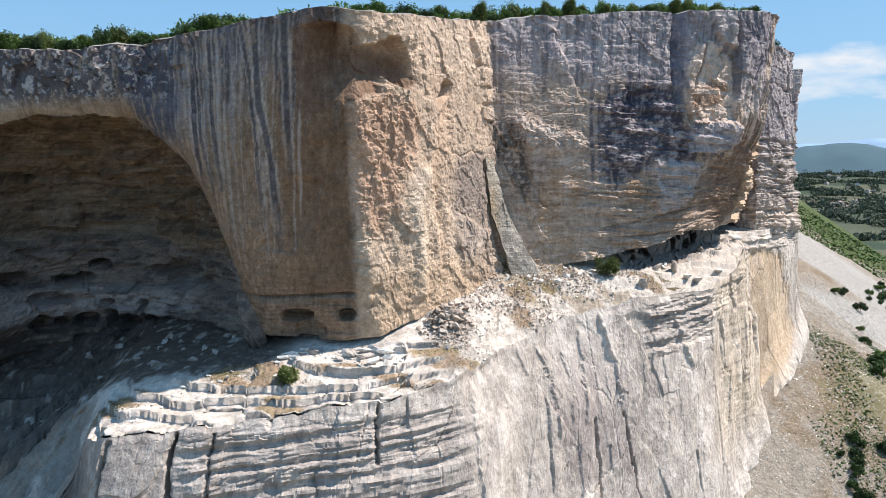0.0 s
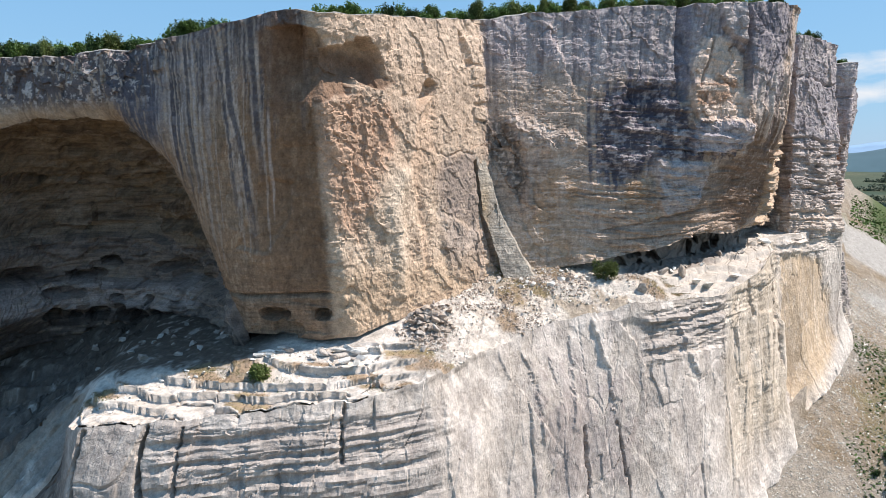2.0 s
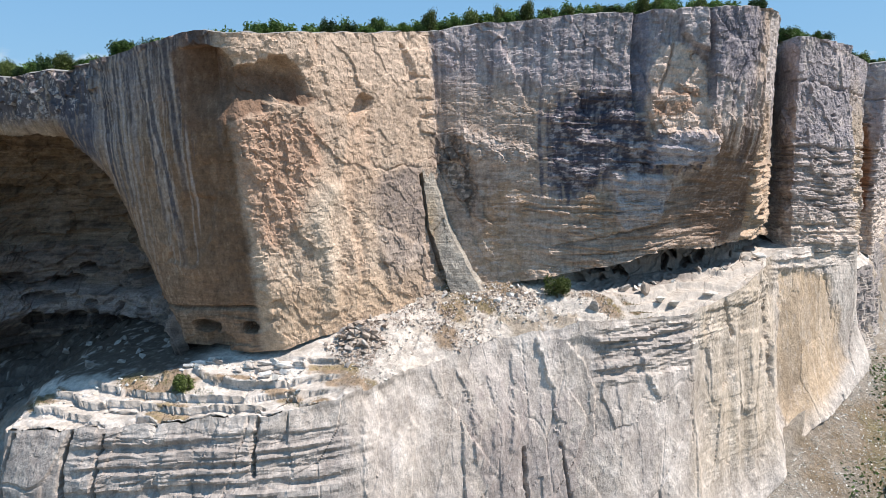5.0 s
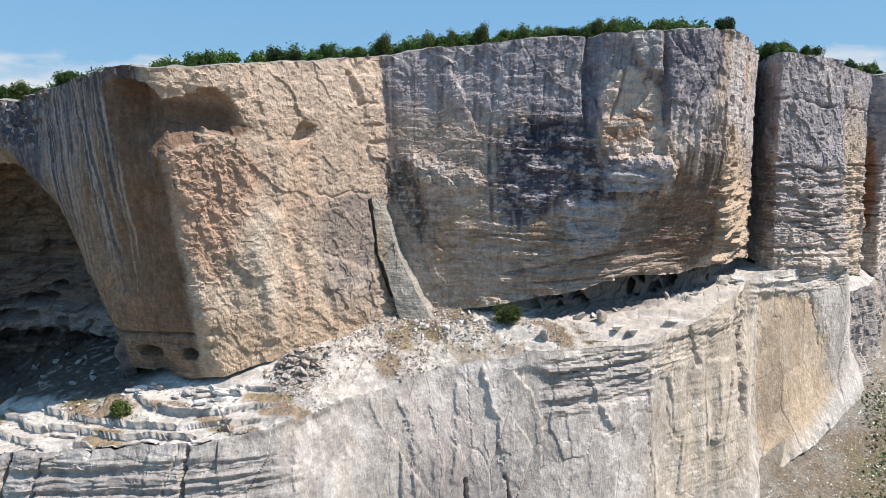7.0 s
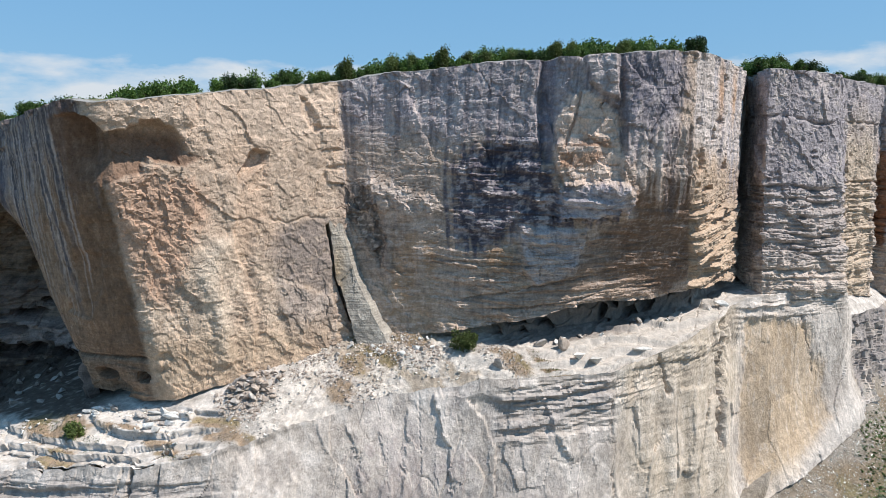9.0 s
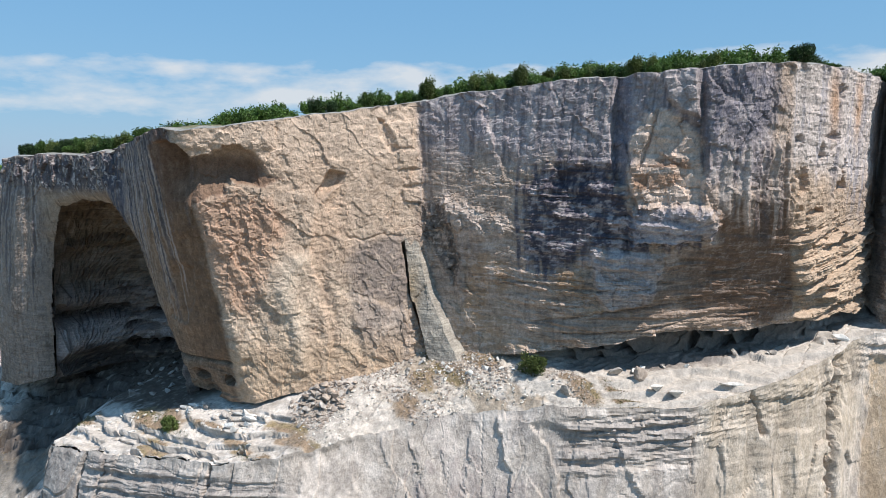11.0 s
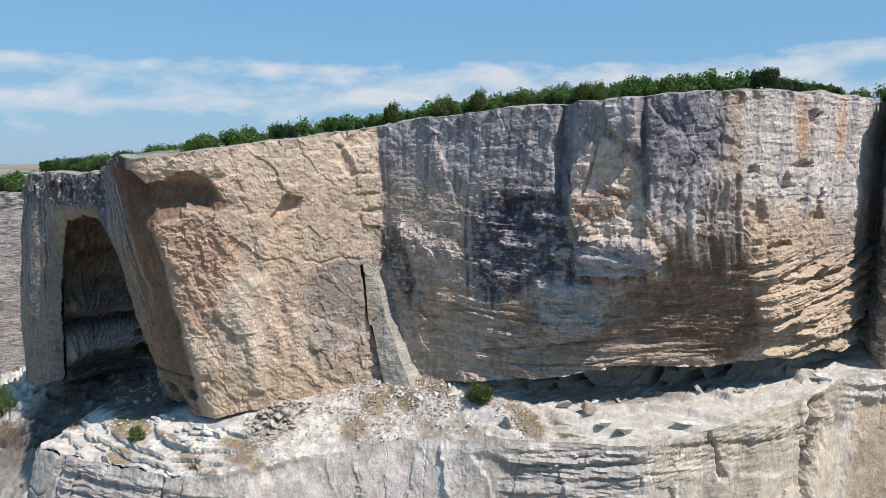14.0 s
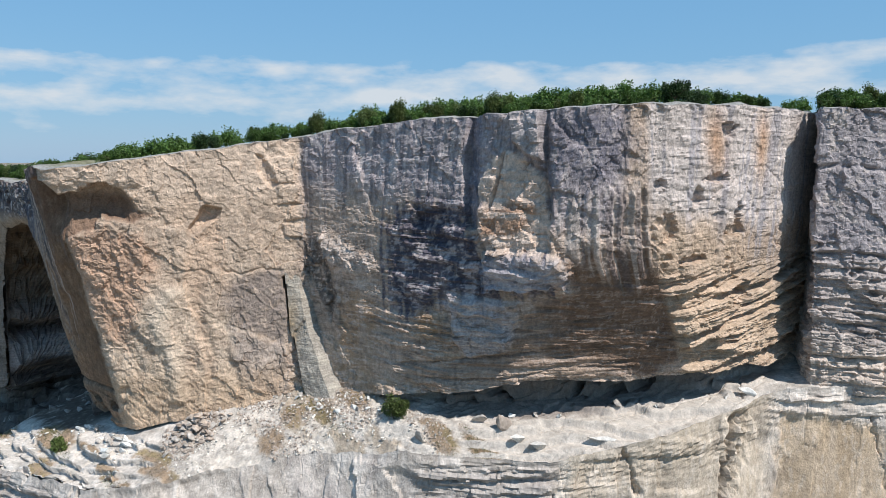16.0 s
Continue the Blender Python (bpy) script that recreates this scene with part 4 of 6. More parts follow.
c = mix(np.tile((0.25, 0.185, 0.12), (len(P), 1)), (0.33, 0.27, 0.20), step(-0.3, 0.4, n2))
# upper vault darkened, its deep shade put into the colour
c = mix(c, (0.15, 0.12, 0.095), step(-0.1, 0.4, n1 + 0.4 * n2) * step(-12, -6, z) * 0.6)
c = mix(c, (0.36, 0.32, 0.27), hollow_ * (0.6 + 0.5 * n2))
c = mix(c, (0.16, 0.13, 0.11), step(0.1, 0.4, fbm(P, (6, 6, 0.8), 4, 0.6, 35)) * 0.5)
c = mix(c, (0.30, 0.275, 0.265), step(-9.4, -10.2, z + 0.6 * n2) * 0.8)
c = mix(c, (0.52, 0.495, 0.49), step(-14.8, -15.6, z + 0.4 * n2 + 0.4 * n1) * step(-20.8, -20.0, z + 0.5 * n2) * step(-27, -31, x) * 0.85)
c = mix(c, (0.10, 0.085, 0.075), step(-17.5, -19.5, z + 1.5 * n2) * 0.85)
gm = fbm(P, (3.5, 3.5, 0.4), 5, 0.65, 36)
c = mix(c, (0.44, 0.38, 0.31), step(0.16, 0.26, gm) * 0.55)
c = mix(c, (0.07, 0.06, 0.055), step(-0.18, -0.28, gm + 0.3 * n2) * 0.6)
# the whole vault dimmed in colour to deepen its shade
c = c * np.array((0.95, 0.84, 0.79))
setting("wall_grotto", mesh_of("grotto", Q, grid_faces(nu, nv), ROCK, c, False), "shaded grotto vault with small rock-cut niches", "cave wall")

def lip_jag(p):
    """How far the broken edge of the terrace stands above or below its line."""
    q = p * (1, 1, 0)
    return (1 - 0.6 * step(24, 29, p[:, 0])) * (0.55 * fbm(q, 2.4, 3, 0.6, 91) + 0.35 * (facets(p[:, 0] / 1.7, p[:, 1] / 1.7, 92)[1] - 0.5))


# ---- the lower cliff: foot, middle, lip ----
LOWER = [
    (-125, 44, -66, -118, 48, -55, -112, 52, -48),
    (-78, 42, -64, -74, 46, -53, -70, 50, -44),
    (-46, 49, -63, -45, 53, -48, -44, 57, -40),
    (-38, 58, -60, -37, 62, -40, -36, 65, -31.5),
    (-35.5, 57, -60, -33.4, 60.5, -33, -32.6, 61.5, -25.4),
    (-33, 55.5, -60, -30.8, 58, -30, -29.8, 59.2, -24.2),
    (-19, 56, -60, -17, 60.2, -28, -17, 61.8, -23.6),
    (-5, 58, -60, -5, 62.6, -28, -5, 64.2, -22.4),
    (6, 62.5, -60, 2.8, 66.0, -28, 1.5, 67.6, -21.5),
    (13, 69.5, -58, 8.2, 72.8, -27, 6.5, 74.5, -20.3),
    (21, 76.5, -56, 18, 80, -28, 14, 81.6, -18.4),
]
LOWER_MIDDLE = [
    (30, 82.5, -53, 27, 84.6, -28, 25, 86, -16.9),
    (39, 90, -49, 37.2, 92.9, -31, 36.6, 94.5, -17.4),
    (45.5, 101, -46, 45, 102.6, -31, 43.8, 103.3, -15.6),
    (51, 108, -42.5, 50, 109.2, -30, 49, 113.5, -13.8),
    (52.2, 113, -41, 51, 115, -30, 49.8, 118, -13.4),
]
LOWER_RIGHT = [
    (53.4, 113.8, -40.5, 52, 116.5, -28, 51.6, 119.5, -12.6),
    (58, 117.5, -38, 56, 118.8, -26, 54.6, 121.3, -12),
    (68, 131, -33.5, 67, 131.2, -24, 66.4, 130.8, -12),
    (70, 138, -33, 69, 139, -25, 68.5, 139.5, -18),
    (77, 150, -33, 76, 150, -26, 75, 151, -18.5),
    (87, 178, -31, 86, 179, -25, 85, 180, -19),
    (105, 220, -22, 104, 220, -19, 103, 220, -15),
    (137, 292, -12, 136, 292, -10, 135, 292, -8),
]
g, su, sv = loft(LOWER + LOWER_MIDDLE + LOWER_RIGHT, 0.15, 0.15, 0.6, 0.5)
nu, nv = g.shape[:2]
P = g.reshape(-1, 3)
U = np.repeat(su, nv)
x, y, z = P.T
CRACKS = [((-23.4, -22.4, -24, -26.3, -24.2, -34), 0.22, 1.4), ((-29.3, -24.6, -30, -27, -30.2, -33), 0.2, 0.9), ((-20.6, -24.4, -20.9, -31), 0.16, 0.7),
          ((-5.8, -22.2, -6.2, -24.1, -6.0, -28), 0.2, 1.1), ((36.4, -15.6, 36.8, -20.5, 36.9, -25.4, 37.2, -29.7, 37.5, -33.9), 0.32, 1.6), ((41.5, -16.2, 42.2, -19, 43.1, -21.6), 0.28, 1.2),
          ((49.0, -14.4, 49.2, -21.5, 48.8, -26.0, 49.2, -30.3), 0.5, 3.6), ((60.2, -15.5, 62.2, -24), 0.14, 0.6), ((17.7, -30, 18.5, -38, 18.6, -44), 0.16, 1.0), ((21.6, -30, 23.0, -36, 24, -41), 0.13, 0.8)]
# sheets split from the wall: edge from top to foot, how far it stands out, how wide it is
FLAKES = [((10.3, -21.2, 12.1, -24.8, 12.6, -27.7, 12.6, -31), 0.55, 2.2), ((15.4, -20.0, 16.0, -22.6, 16.2, -26.2, 16.4, -29.6), 0.45, 1.6), ((18.4, -18.2, 19.4, -21.0, 20.4, -24.2, 21.1, -28.8), 0.7, 2.4),
          ((22.3, -19.0, 23.7, -21.3, 25.1, -24.6, 25.4, -30), -0.8, 6.0), ((30.1, -20.3, 30.9, -23.6, 32.8, -26.7), 0.8, 2.2), ((13.6, -22, 14.4, -26, 14.6, -29), 0.3, 1.2), ((28.0, -24, 28.4, -28, 28.2, -34), 0.25, 1.5),
          ((2.2, -22.5, 3.4, -28, 3.2, -36), 0.3, 4.0), ((-14.5, -24.5, -14.8, -30), 0.4, 3.0), ((-9.8, -24.0, -10.2, -33), 0.35, 3.0), ((39.4, -17, 39.7, -30), 0.3, 1.2), ((45.2, -16, 45.6, -32), 0.35, 1.6)]
n1, n2 = fbm(P, (7, 7, 12), 4, 0.5, 41), fbm(P, (1.4, 1.4, 2.4), 4, 0.65, 42)
n3 = fbm(np.stack([U, U * 0, z], 1), (0.9, 1, 8), 4, 0.6, 45)
slant = U - 0.22 * z
f1, own1, gap1 = facets(slant / 4.2 + 0.25 * n1, z / 10 + 0.25 * n1, 31)
f2, own2, gap2 = facets(slant / 1.5 + 0.3 * n2, z / 3.2 + 0.2 * n2, 32)
f3, own3, gap3 = facets(U / 0.55 + 0.3 * n2, z / 0.7, 33)
tilt = z - 0.05 * step(12, 6, x) * (x + 5) + 0.04 * step(12, 18, x) * x + 0.25 * n1
s1, bed1, sg1 = facets(U / 7, tilt / 1.1, 34)
s2, bed2, sg2 = facets(U / 1.6, tilt / 0.55, 35)
dull = patch(x, z, (10, -21.7, 16.5, -22.5, 20.5, -25, 25.1, -24.6, 25.4, -38, 10.8, -36), 1.2, 1.5 * n2)
rel = 0.5 * n1 + (0.30 + 0.15 * dull) * f1 + (0.06 + 0.10 * dull) * f2 + 0.03 * f3 + 0.07 * n2 + 0.03 * fbm(P, 0.6, 3, 0.6, 47)
for line, high, run in FLAKES:
    rel += high * (0.55 + 0.5 * n2) * flake(x + 0.8 * n2 + 0.5 * n1 + 0.12 * f3, z, line, run, 0.3)
rel -= (0.10 + 0.1 * step(4, 0, x)) * step(0.05, 0.01, gap1) * (own1 > 0.5) + 0.05 * step(0.06, 0.015, gap2) * (own2 > 0.6)
ledges = step(5, -1, x) * step(-23, -25, z) * step(-26, -20, x) * 0.85 + step(-17.2, -18.2, z - 0.1 * (x - 30)) * step(24, 27, x) * step(38, 36, x) * step(-25, -23, z) + step(38.5, 40, x) * step(50, 48, x) * 0.12
rel += ledges * (0.55 * strata(U, 0.75 * tilt + 0.12 * n2, 2) + 0.16 * s1 + 0.22 * s2 * step(-0.2, 0.2, n1 + n2))
rel += step(37, 39, x) * step(52, 50, x) * (0.45 * vnoise(np.stack([U / 2.1, z * 0.06, U * 0], 1)) + 0.2 * f1)
for line, w, deep in CRACKS:
    rel -= deep * step(-0.5, 0.3, n1 + n2 + 0.1) * crack(x + 0.6 * n2 + 0.4 * n1, z, line, w * (0.75 + 0.5 * n1))
rel += step(68.5, 70, x) * (0.7 * f2 + 0.5 * s1)
near_lip = np.tile(step(3.6, 1.8, sv[-1] - sv), nu) * step(24, 29, x) * step(68, 64, x)
rel += near_lip * (0.42 * strata(U, tilt + 0.1 * n2, 6) + 0.15 * s2)
sheet = patch(x, z, (52.4, -15.6, 55, -15.2, 58, -15.8, 61, -17.4, 61.8, -21, 63.4, -23, 64.6, -31, 60, -36, 54, -41, 52, -36, 51.6, -26), 0.9, 1.3 * n2 + 0.8 * n1)
rel = rel * (1 - 0.6 * sheet) - sheet * 0.4
fade = np.tile(step(0, 1.0, sv[-1] - sv), nu)
rel = rel * (0.1 + 0.9 * fade)
rel += (1.5 + 0.8 * n1) * step(7, 0, z - np.repeat(g[:, 0, 2], nv)) * step(39, 45, x) * step(75, 70, x)
Q = P + normals(g).reshape(-1, 3) * rel[:, None]
lip_line = np.repeat(g[:, -1], nv, axis=0)
Q[:, 2] += lip_jag(lip_line) * np.tile(step(2.5, 0, sv[-1] - sv), nu)
n4 = fbm(P, (0.7, 0.7, 0.9), 4, 0.65, 49)
n2 = n2 + 0.4 * n4
c = np.tile((0.53, 0.505, 0.47), (len(P), 1))
c = mix(c, (0.65, 0.635, 0.605), step(-0.3, 0.35, n2 + 0.3 * n1))
c = mix(c, (0.30, 0.27, 0.265), dull * step(-0.15, 0.25, n1 + n2 + 0.05) * 0.7)
c = mix(c, (0.335, 0.325, 0.32), step(3.5, 0, x + 2 * n1) * step(-23.2, -25, z + 0.8 * n2) * 0.75)
c = mix(c, (0.46, 0.45, 0.43), step(3.5, 0, x) * step(0.05, 0.3, n2) * 0.6)
c = mix(c, (0.36, 0.355, 0.35), patch(x, z, (24, -18.4, 37, -18.6, 36, -22, 30, -23, 24.5, -24), 0.6, 0.8 * n2) * 0.7)
c = mix(c, (0.36, 0.345, 0.345), step(0.15, 0.35, n3 + 0.3 * n1) * step(4, 10, x) * step(42, 36, x) * 0.22)
c = mix(c, (0.43, 0.415, 0.41), step(0.0, 0.3, fbm(np.stack([slant, z, U * 0], 1), (2.6, 5, 1), 5, 0.65, 48)) * step(2, 6, x) * step(42, 36, x) * 0.4)
for line, w, deep in CRACKS:
    c = mix(c, (0.34, 0.31, 0.29), crack(x + 0.7 * n2 + 0.4 * n1, z, line, w) * 0.3)
c = mix(c, (0.56, 0.50, 0.40), step(36.5, 38, x) * step(52, 50, x) * step(-44, -36, z) * (0.7 + 0.5 * n1))
c = mix(c, (0.63, 0.60, 0.55), step(36.5, 38, x) * step(0.1, 0.35, n2) * 0.3)
c = mix(c, (0.55, 0.45, 0.325), sheet * (0.9 + 0.3 * n3))
c = mix(c, (0.43, 0.355, 0.265), sheet * step(0.08, 0.3, n3) * 0.25)
c = mix(c, (0.27, 0.26, 0.265), step(68, 70, x) * step(-0.5, 0.1, n2) * 0.85)
c = mix(c, (0.44, 0.38, 0.29), step(68, 70, x) * step(0.05, 0.3, n1) * 0.6)
# wall in the left gully darkened, its shade put into the colour
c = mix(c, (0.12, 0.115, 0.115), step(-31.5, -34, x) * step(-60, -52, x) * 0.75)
lm = fbm(P, (0.45, 0.45, 1.6), 4, 0.68, 44)
c = mix(c, (0.25, 0.235, 0.225), step(-0.2, -0.3, lm + 0.2 * n1) * (0.10 + 0.25 * step(4, 0, x)))
c = mix(c, (0.76, 0.745, 0.71), step(0.2, 0.3, lm) * 0.25)
c = c * (1 + 0.22 * step(3, 6, x) * (own1 - 0.5))[:, None]
foot = np.repeat(g[:, 0, 2], nv)
c = mix(c, (0.70, 0.685, 0.655), step(4, 1.5, z - foot - 2 * n1) * step(38, 44, x) * 0.5)
c = c * (0.92 + 0.2 * np.clip(n2, -0.5, 0.5))[:, None] * np.array((1.08, 0.985, 0.925)) * (1 - 0.08 * step(3, 8, x))[:, None]
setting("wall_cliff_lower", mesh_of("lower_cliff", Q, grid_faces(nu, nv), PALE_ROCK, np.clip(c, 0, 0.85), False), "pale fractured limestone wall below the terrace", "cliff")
LIP = Q.reshape(nu, nv, 3)[:, -1]

# ---- the terrace between the two walls: lip, middle, inner edge, back ----
TERRACE_LEFT = [
    (-112, 52, -48, -108, 72, -38, -104, 92, -31, -103, 100, -24),
    (-70, 50, -44, -66, 60, -34.5, -63, 74, -25.5, -62, 92, -20),
    (-44, 57, -40, -43, 66, -29.5, -44, 88, -21, -45, 95, -16),
    (-36, 65, -31.5, -37, 70, -24.5, -38, 90, -20, -38, 95, -14),
    (-32.6, 61.5, -25.4, -33, 69, -22, -35, 90, -19, -35, 95, -13),
    (-29.8, 59.2, -24.2, -29, 67, -21.2, -30, 89, -18.8, -30, 94, -13),
    (-17, 61.8, -23.6, -17, 66, -20.2, -20, 80, -17.8, -20, 84, -13),
    (-5, 64.2, -22.4, -5, 67.6, -19.6, -7, 75, -17.3, -7, 79, -13),
]
TERRACE_MIDDLE = [
    (1.5, 67.6, -21.5, 0.4, 71.5, -18.6, -1.5, 79, -14.8, -3, 82, -11),
    (6.5, 74.5, -20.3, 5.5, 78.5, -17.2, 3.5, 85, -13.2, 2, 88, -10),
    (14, 81.6, -18.4, 12.8, 84.4, -15, 11.5, 88.5, -12.4, 11, 92, -9),
    (25, 86, -16.9, 24.6, 87.7, -14.6, 24, 92.6, -13.5, 24, 93.8, -8),
    (36.6, 94.5, -17.4, 34.2, 96.8, -14.6, 32, 100.8, -13.5, 31.4, 102.0, -7.5),
    (43.8, 103.3, -15.6, 41.2, 105.3, -13.8, 38.6, 108.4, -13.1, 37.9, 109.8, -7.5),
    (49, 113.5, -13.8, 46.5, 114.5, -12.8, 44.4, 116.2, -12.4, 43.5, 117.6, -7.5),
    (49.8, 118, -13.4, 48.6, 119, -12.4, 46.5, 121, -11.8, 45, 123, -7.5),
    (51.6, 119.5, -12.6, 51, 122, -12.2, 50, 126, -11.8, 49, 129, -8),
]
TERRACE_RIGHT = [
    (54.6, 121.3, -12, 54.2, 124, -11.8, 53, 130, -11.6, 52, 133, -8),
    (66.4, 130.8, -12, 65.6, 133, -11.8, 64, 138, -11.6, 63, 141, -8),
    (68.5, 139.5, -18, 67, 141, -15.8, 65, 144, -14, 64, 147, -9),
    (75, 151, -18.5, 73.6, 153, -16.8, 71, 157, -14.6, 70, 160, -10),
    (85, 180, -19, 83.5, 182, -18, 80, 186, -16, 79, 189, -11),
    (103, 220, -15, 101, 222, -14.5, 97, 226, -13, 95, 229, -8),
    (135, 292, -8, 132, 294, -7, 127, 298, -6, 125, 300, -2),
]
g, su, sv = loft(TERRACE_LEFT + TERRACE_MIDDLE + TERRACE_RIGHT, 0.16, 0.16, 0.6, 0.4, (-70, 60))
nu, nv = g.shape[:2]
P = g.reshape(-1, 3)
x, y, z = P.T
UU = np.repeat(su, nv)
V = np.concatenate([np.zeros((nu, 1)), np.cumsum(np.linalg.norm(np.diff(g, axis=1), axis=2), axis=1)], 1).ravel()
n1, n2 = fbm(P, 5, 4, 0.5, 51), fbm(P, 1.5, 4, 0.6, 52)
n3 = fbm(P, (6, 2, 6), 4, 0.55, 53)
steep = np.gradient(g[:, :, 2], axis=1).ravel() / np.linalg.norm(np.gradient(g, axis=1), axis=2).ravel()
back = step(0.55, 0.8, steep) * step(4.5, 6.5, V)
f1, own1, gap1 = facets(UU / 4.4 + 0.3 * n1, V / 1.9 + 0.35 * n1, 41)
f2, own2, gap2 = facets(UU / 1.3 + 0.3 * n2, V / 0.9 + 0.3 * n2, 42)
f3, own3, gap3 = facets(UU / 0.5, V / 0.45, 43)
rise = 0.25 * n1 + 0.06 * n2 + 0.025 * f3
# ledges that step down to the lip
raw = z + 0.7 * fbm(P, 6, 2, 0.4, 57) + 0.5 * fbm(P, (7, 2.5, 7), 2, 0.4, 58) + 0.75 * (own1 - 0.5) * step(3, 0, x)
tall = 1.05
part_way = raw / tall - np.floor(raw / tall)
lev = np.floor(raw / tall) + step(0.82, 0.92, part_way)
stepped = step(8.5, 5, V) * (step(2, -3, x) * step(-34, -31, x) + 1.1 * step(27, 30, x) * step(50, 48, x))
rise += stepped * (0.8 * (lev * tall - raw) + (0.3 - 0.22 * step(24, 28, x)) * (own1 - 0.5) - 0.22 * step(0.08, 0.02, gap1))
rise += step(1, 5, x) * step(28, 25, x) * (1 - back) * (0.22 * f1 + 0.12 * f2 + 0.12 * f3 + 0.16 * ridged(P, 1.6, 4, 56))
rise += step(-34, -37, x) * (1.3 * f1 + 0.4 * f2)
_, hollow, hg = facets(UU / 3.2 + 0.3 * n2, V / 2.0, 44)
rise -= step(-36, -40, x) * 2.6 * step(0.15, 0.3, hg) * (hollow > 0.5) * step(-24, -27, z)
Q = P.copy()
Q[:, 2] += rise * (1 - back) * step(0, 0.5, V) + lip_jag(np.repeat(g[:, 0], nv, axis=0)) * step(2.5, 0, V)
_, cave, cg = facets(UU / 2.6 + 0.2 * n2, V / 1.7 + 0.2 * n2, 45)
_, den, dg = facets(UU / 2.3 + 0.2 * n2, V / 1.5 + 0.2 * n2, 46)
Q[:, 2] -= 0.25 * step(0.12, 0.3, dg) * (den > 0.45) * step(4.2, 5.2, V) * step(23, 27, x) * step(50, 48, x)
Q[:, 1] += stepped * 0.5 * step(0.55, 0.8, part_way) * step(0.9, 0.86, part_way) * step(3, 1, x)
Q[:, 1] += back * (0.9 * n1 + 0.4 * f2 + 2.6 * step(0.12, 0.3, cg) * (cave > 0.4) * step(20, 26, x))
c = mix(np.tile((0.50, 0.485, 0.455), (len(P), 1)), (0.69, 0.675, 0.645), step(-0.3, 0.3, n2 + 0.3 * f1))
c = mix(c, (0.62, 0.59, 0.535), step(3, 6, x) * step(27, 24, x) * step(-0.1, 0.3, n1 + 0.5 * n2) * 0.75)
c = mix(c, (0.42, 0.36, 0.26), step(5, 9, x) * step(20, 14, x) * step(0.15, 0.4, n3 + 0.3 * n2) * 0.8)
SOIL_SPOTS = [(-18.8, 66.2, 4.3, 1.7), (-15.2, 63.2, 2.3, 1.1), (-10.2, 66.9, 2.7, 0.7), (0.4, 70.0, 3.3, 1.4), (-4.5, 66.6, 2.5, 0.6), (-1.0, 66.6, 0.9, 0.7), (-31, 64.5, 3.0, 1.1), (9.2, 79.2, 1.7, 1.4), (9.0, 82.2, 1.5, 1.2), (11.6, 84.4, 2.2, 0.9), (14.4, 87.0, 2.4, 0.8), (8.0, 85.4, 1.2, 0.8)]
SOIL_SPOTS += [(30.6, 90.6, 3.4, 0.9), (26, 88.6, 2.6, 1.0), (-62, 64, 6, 2.2), (-56, 58, 7, 2.0), (-72, 68, 5, 2), (-50, 62, 3, 2)]
c = mix(c, (0.73, 0.70, 0.645), step(2, 6, x) * step(30, 26, x) * (1 - back) * step(-0.3, 0.1, n2) * 0.75)
c = mix(c, (0.40, 0.335, 0.25), step(4, 8, x) * step(30, 26, x) * (1 - back) * step(0.12, 0.32, n3 + 0.5 * n1) * 0.7)
soil = np.zeros(len(P))
for cx, cy, rx, ry in SOIL_SPOTS:
    soil = np.maximum(soil, step(-0.25, 0.25, 1 - np.hypot((x - cx) / rx, (y - cy) / ry) + 0.8 * n2) * (1 - back))
soil = soil * (1 - step(0.1, 0.6, stepped) * step(0.68, 0.76, part_way))
c = mix(c, (0.33, 0.25, 0.17), soil * 0.9)
c = mix(c, (0.24, 0.22, 0.10), soil * step(0.1, 0.4, n3 + 0.4 * n2) * 0.5)
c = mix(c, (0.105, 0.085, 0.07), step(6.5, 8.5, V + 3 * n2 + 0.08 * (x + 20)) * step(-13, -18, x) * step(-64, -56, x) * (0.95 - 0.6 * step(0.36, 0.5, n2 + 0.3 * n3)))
# left gully slope: shade painted in as dark grey
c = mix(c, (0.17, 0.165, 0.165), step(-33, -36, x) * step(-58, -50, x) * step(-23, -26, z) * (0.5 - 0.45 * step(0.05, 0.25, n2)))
tm = fbm(P, (1.0, 0.5, 0.5), 4, 0.68, 54)
c = mix(c, (0.30, 0.275, 0.245), step(-0.2, -0.3, tm + 0.2 * n1) * 0.5)
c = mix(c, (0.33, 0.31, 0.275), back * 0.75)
# alcove floor darkened to carry the overhang's shade
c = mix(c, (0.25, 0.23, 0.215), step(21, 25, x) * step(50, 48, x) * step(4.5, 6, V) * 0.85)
c = mix(c, (0.59, 0.57, 0.53), step(26, 31, x) * step(51, 49, x) * step(6.5, 4.5, V) * (1 - soil) * (0.75 + 0.4 * n2))
c = c * np.array((0.90, 0.83, 0.785)) * (1 + 0.16 * step(2, -2, x) * step(-36, -33, x))[:, None]
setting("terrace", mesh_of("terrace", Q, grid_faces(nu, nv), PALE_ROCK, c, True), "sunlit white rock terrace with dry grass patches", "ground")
TERRACE = Q.reshape(nu, nv, 3)

# ---- the plateau on top ----
rim = RIM[::4]
turn = np.gradient(soften(rim.copy(), 0, 12), axis=0)
inward = np.stack([-turn[:, 1], turn[:, 0], turn[:, 0] * 0], 1)
inward /= np.linalg.norm(inward, axis=1, keepdims=True)
inward = soften(inward * 0.4 + np.array((-0.35, 0.9, 0)) * 0.6, 0, 10)
inward /= np.linalg.norm(inward, axis=1, keepdims=True)
rows = []
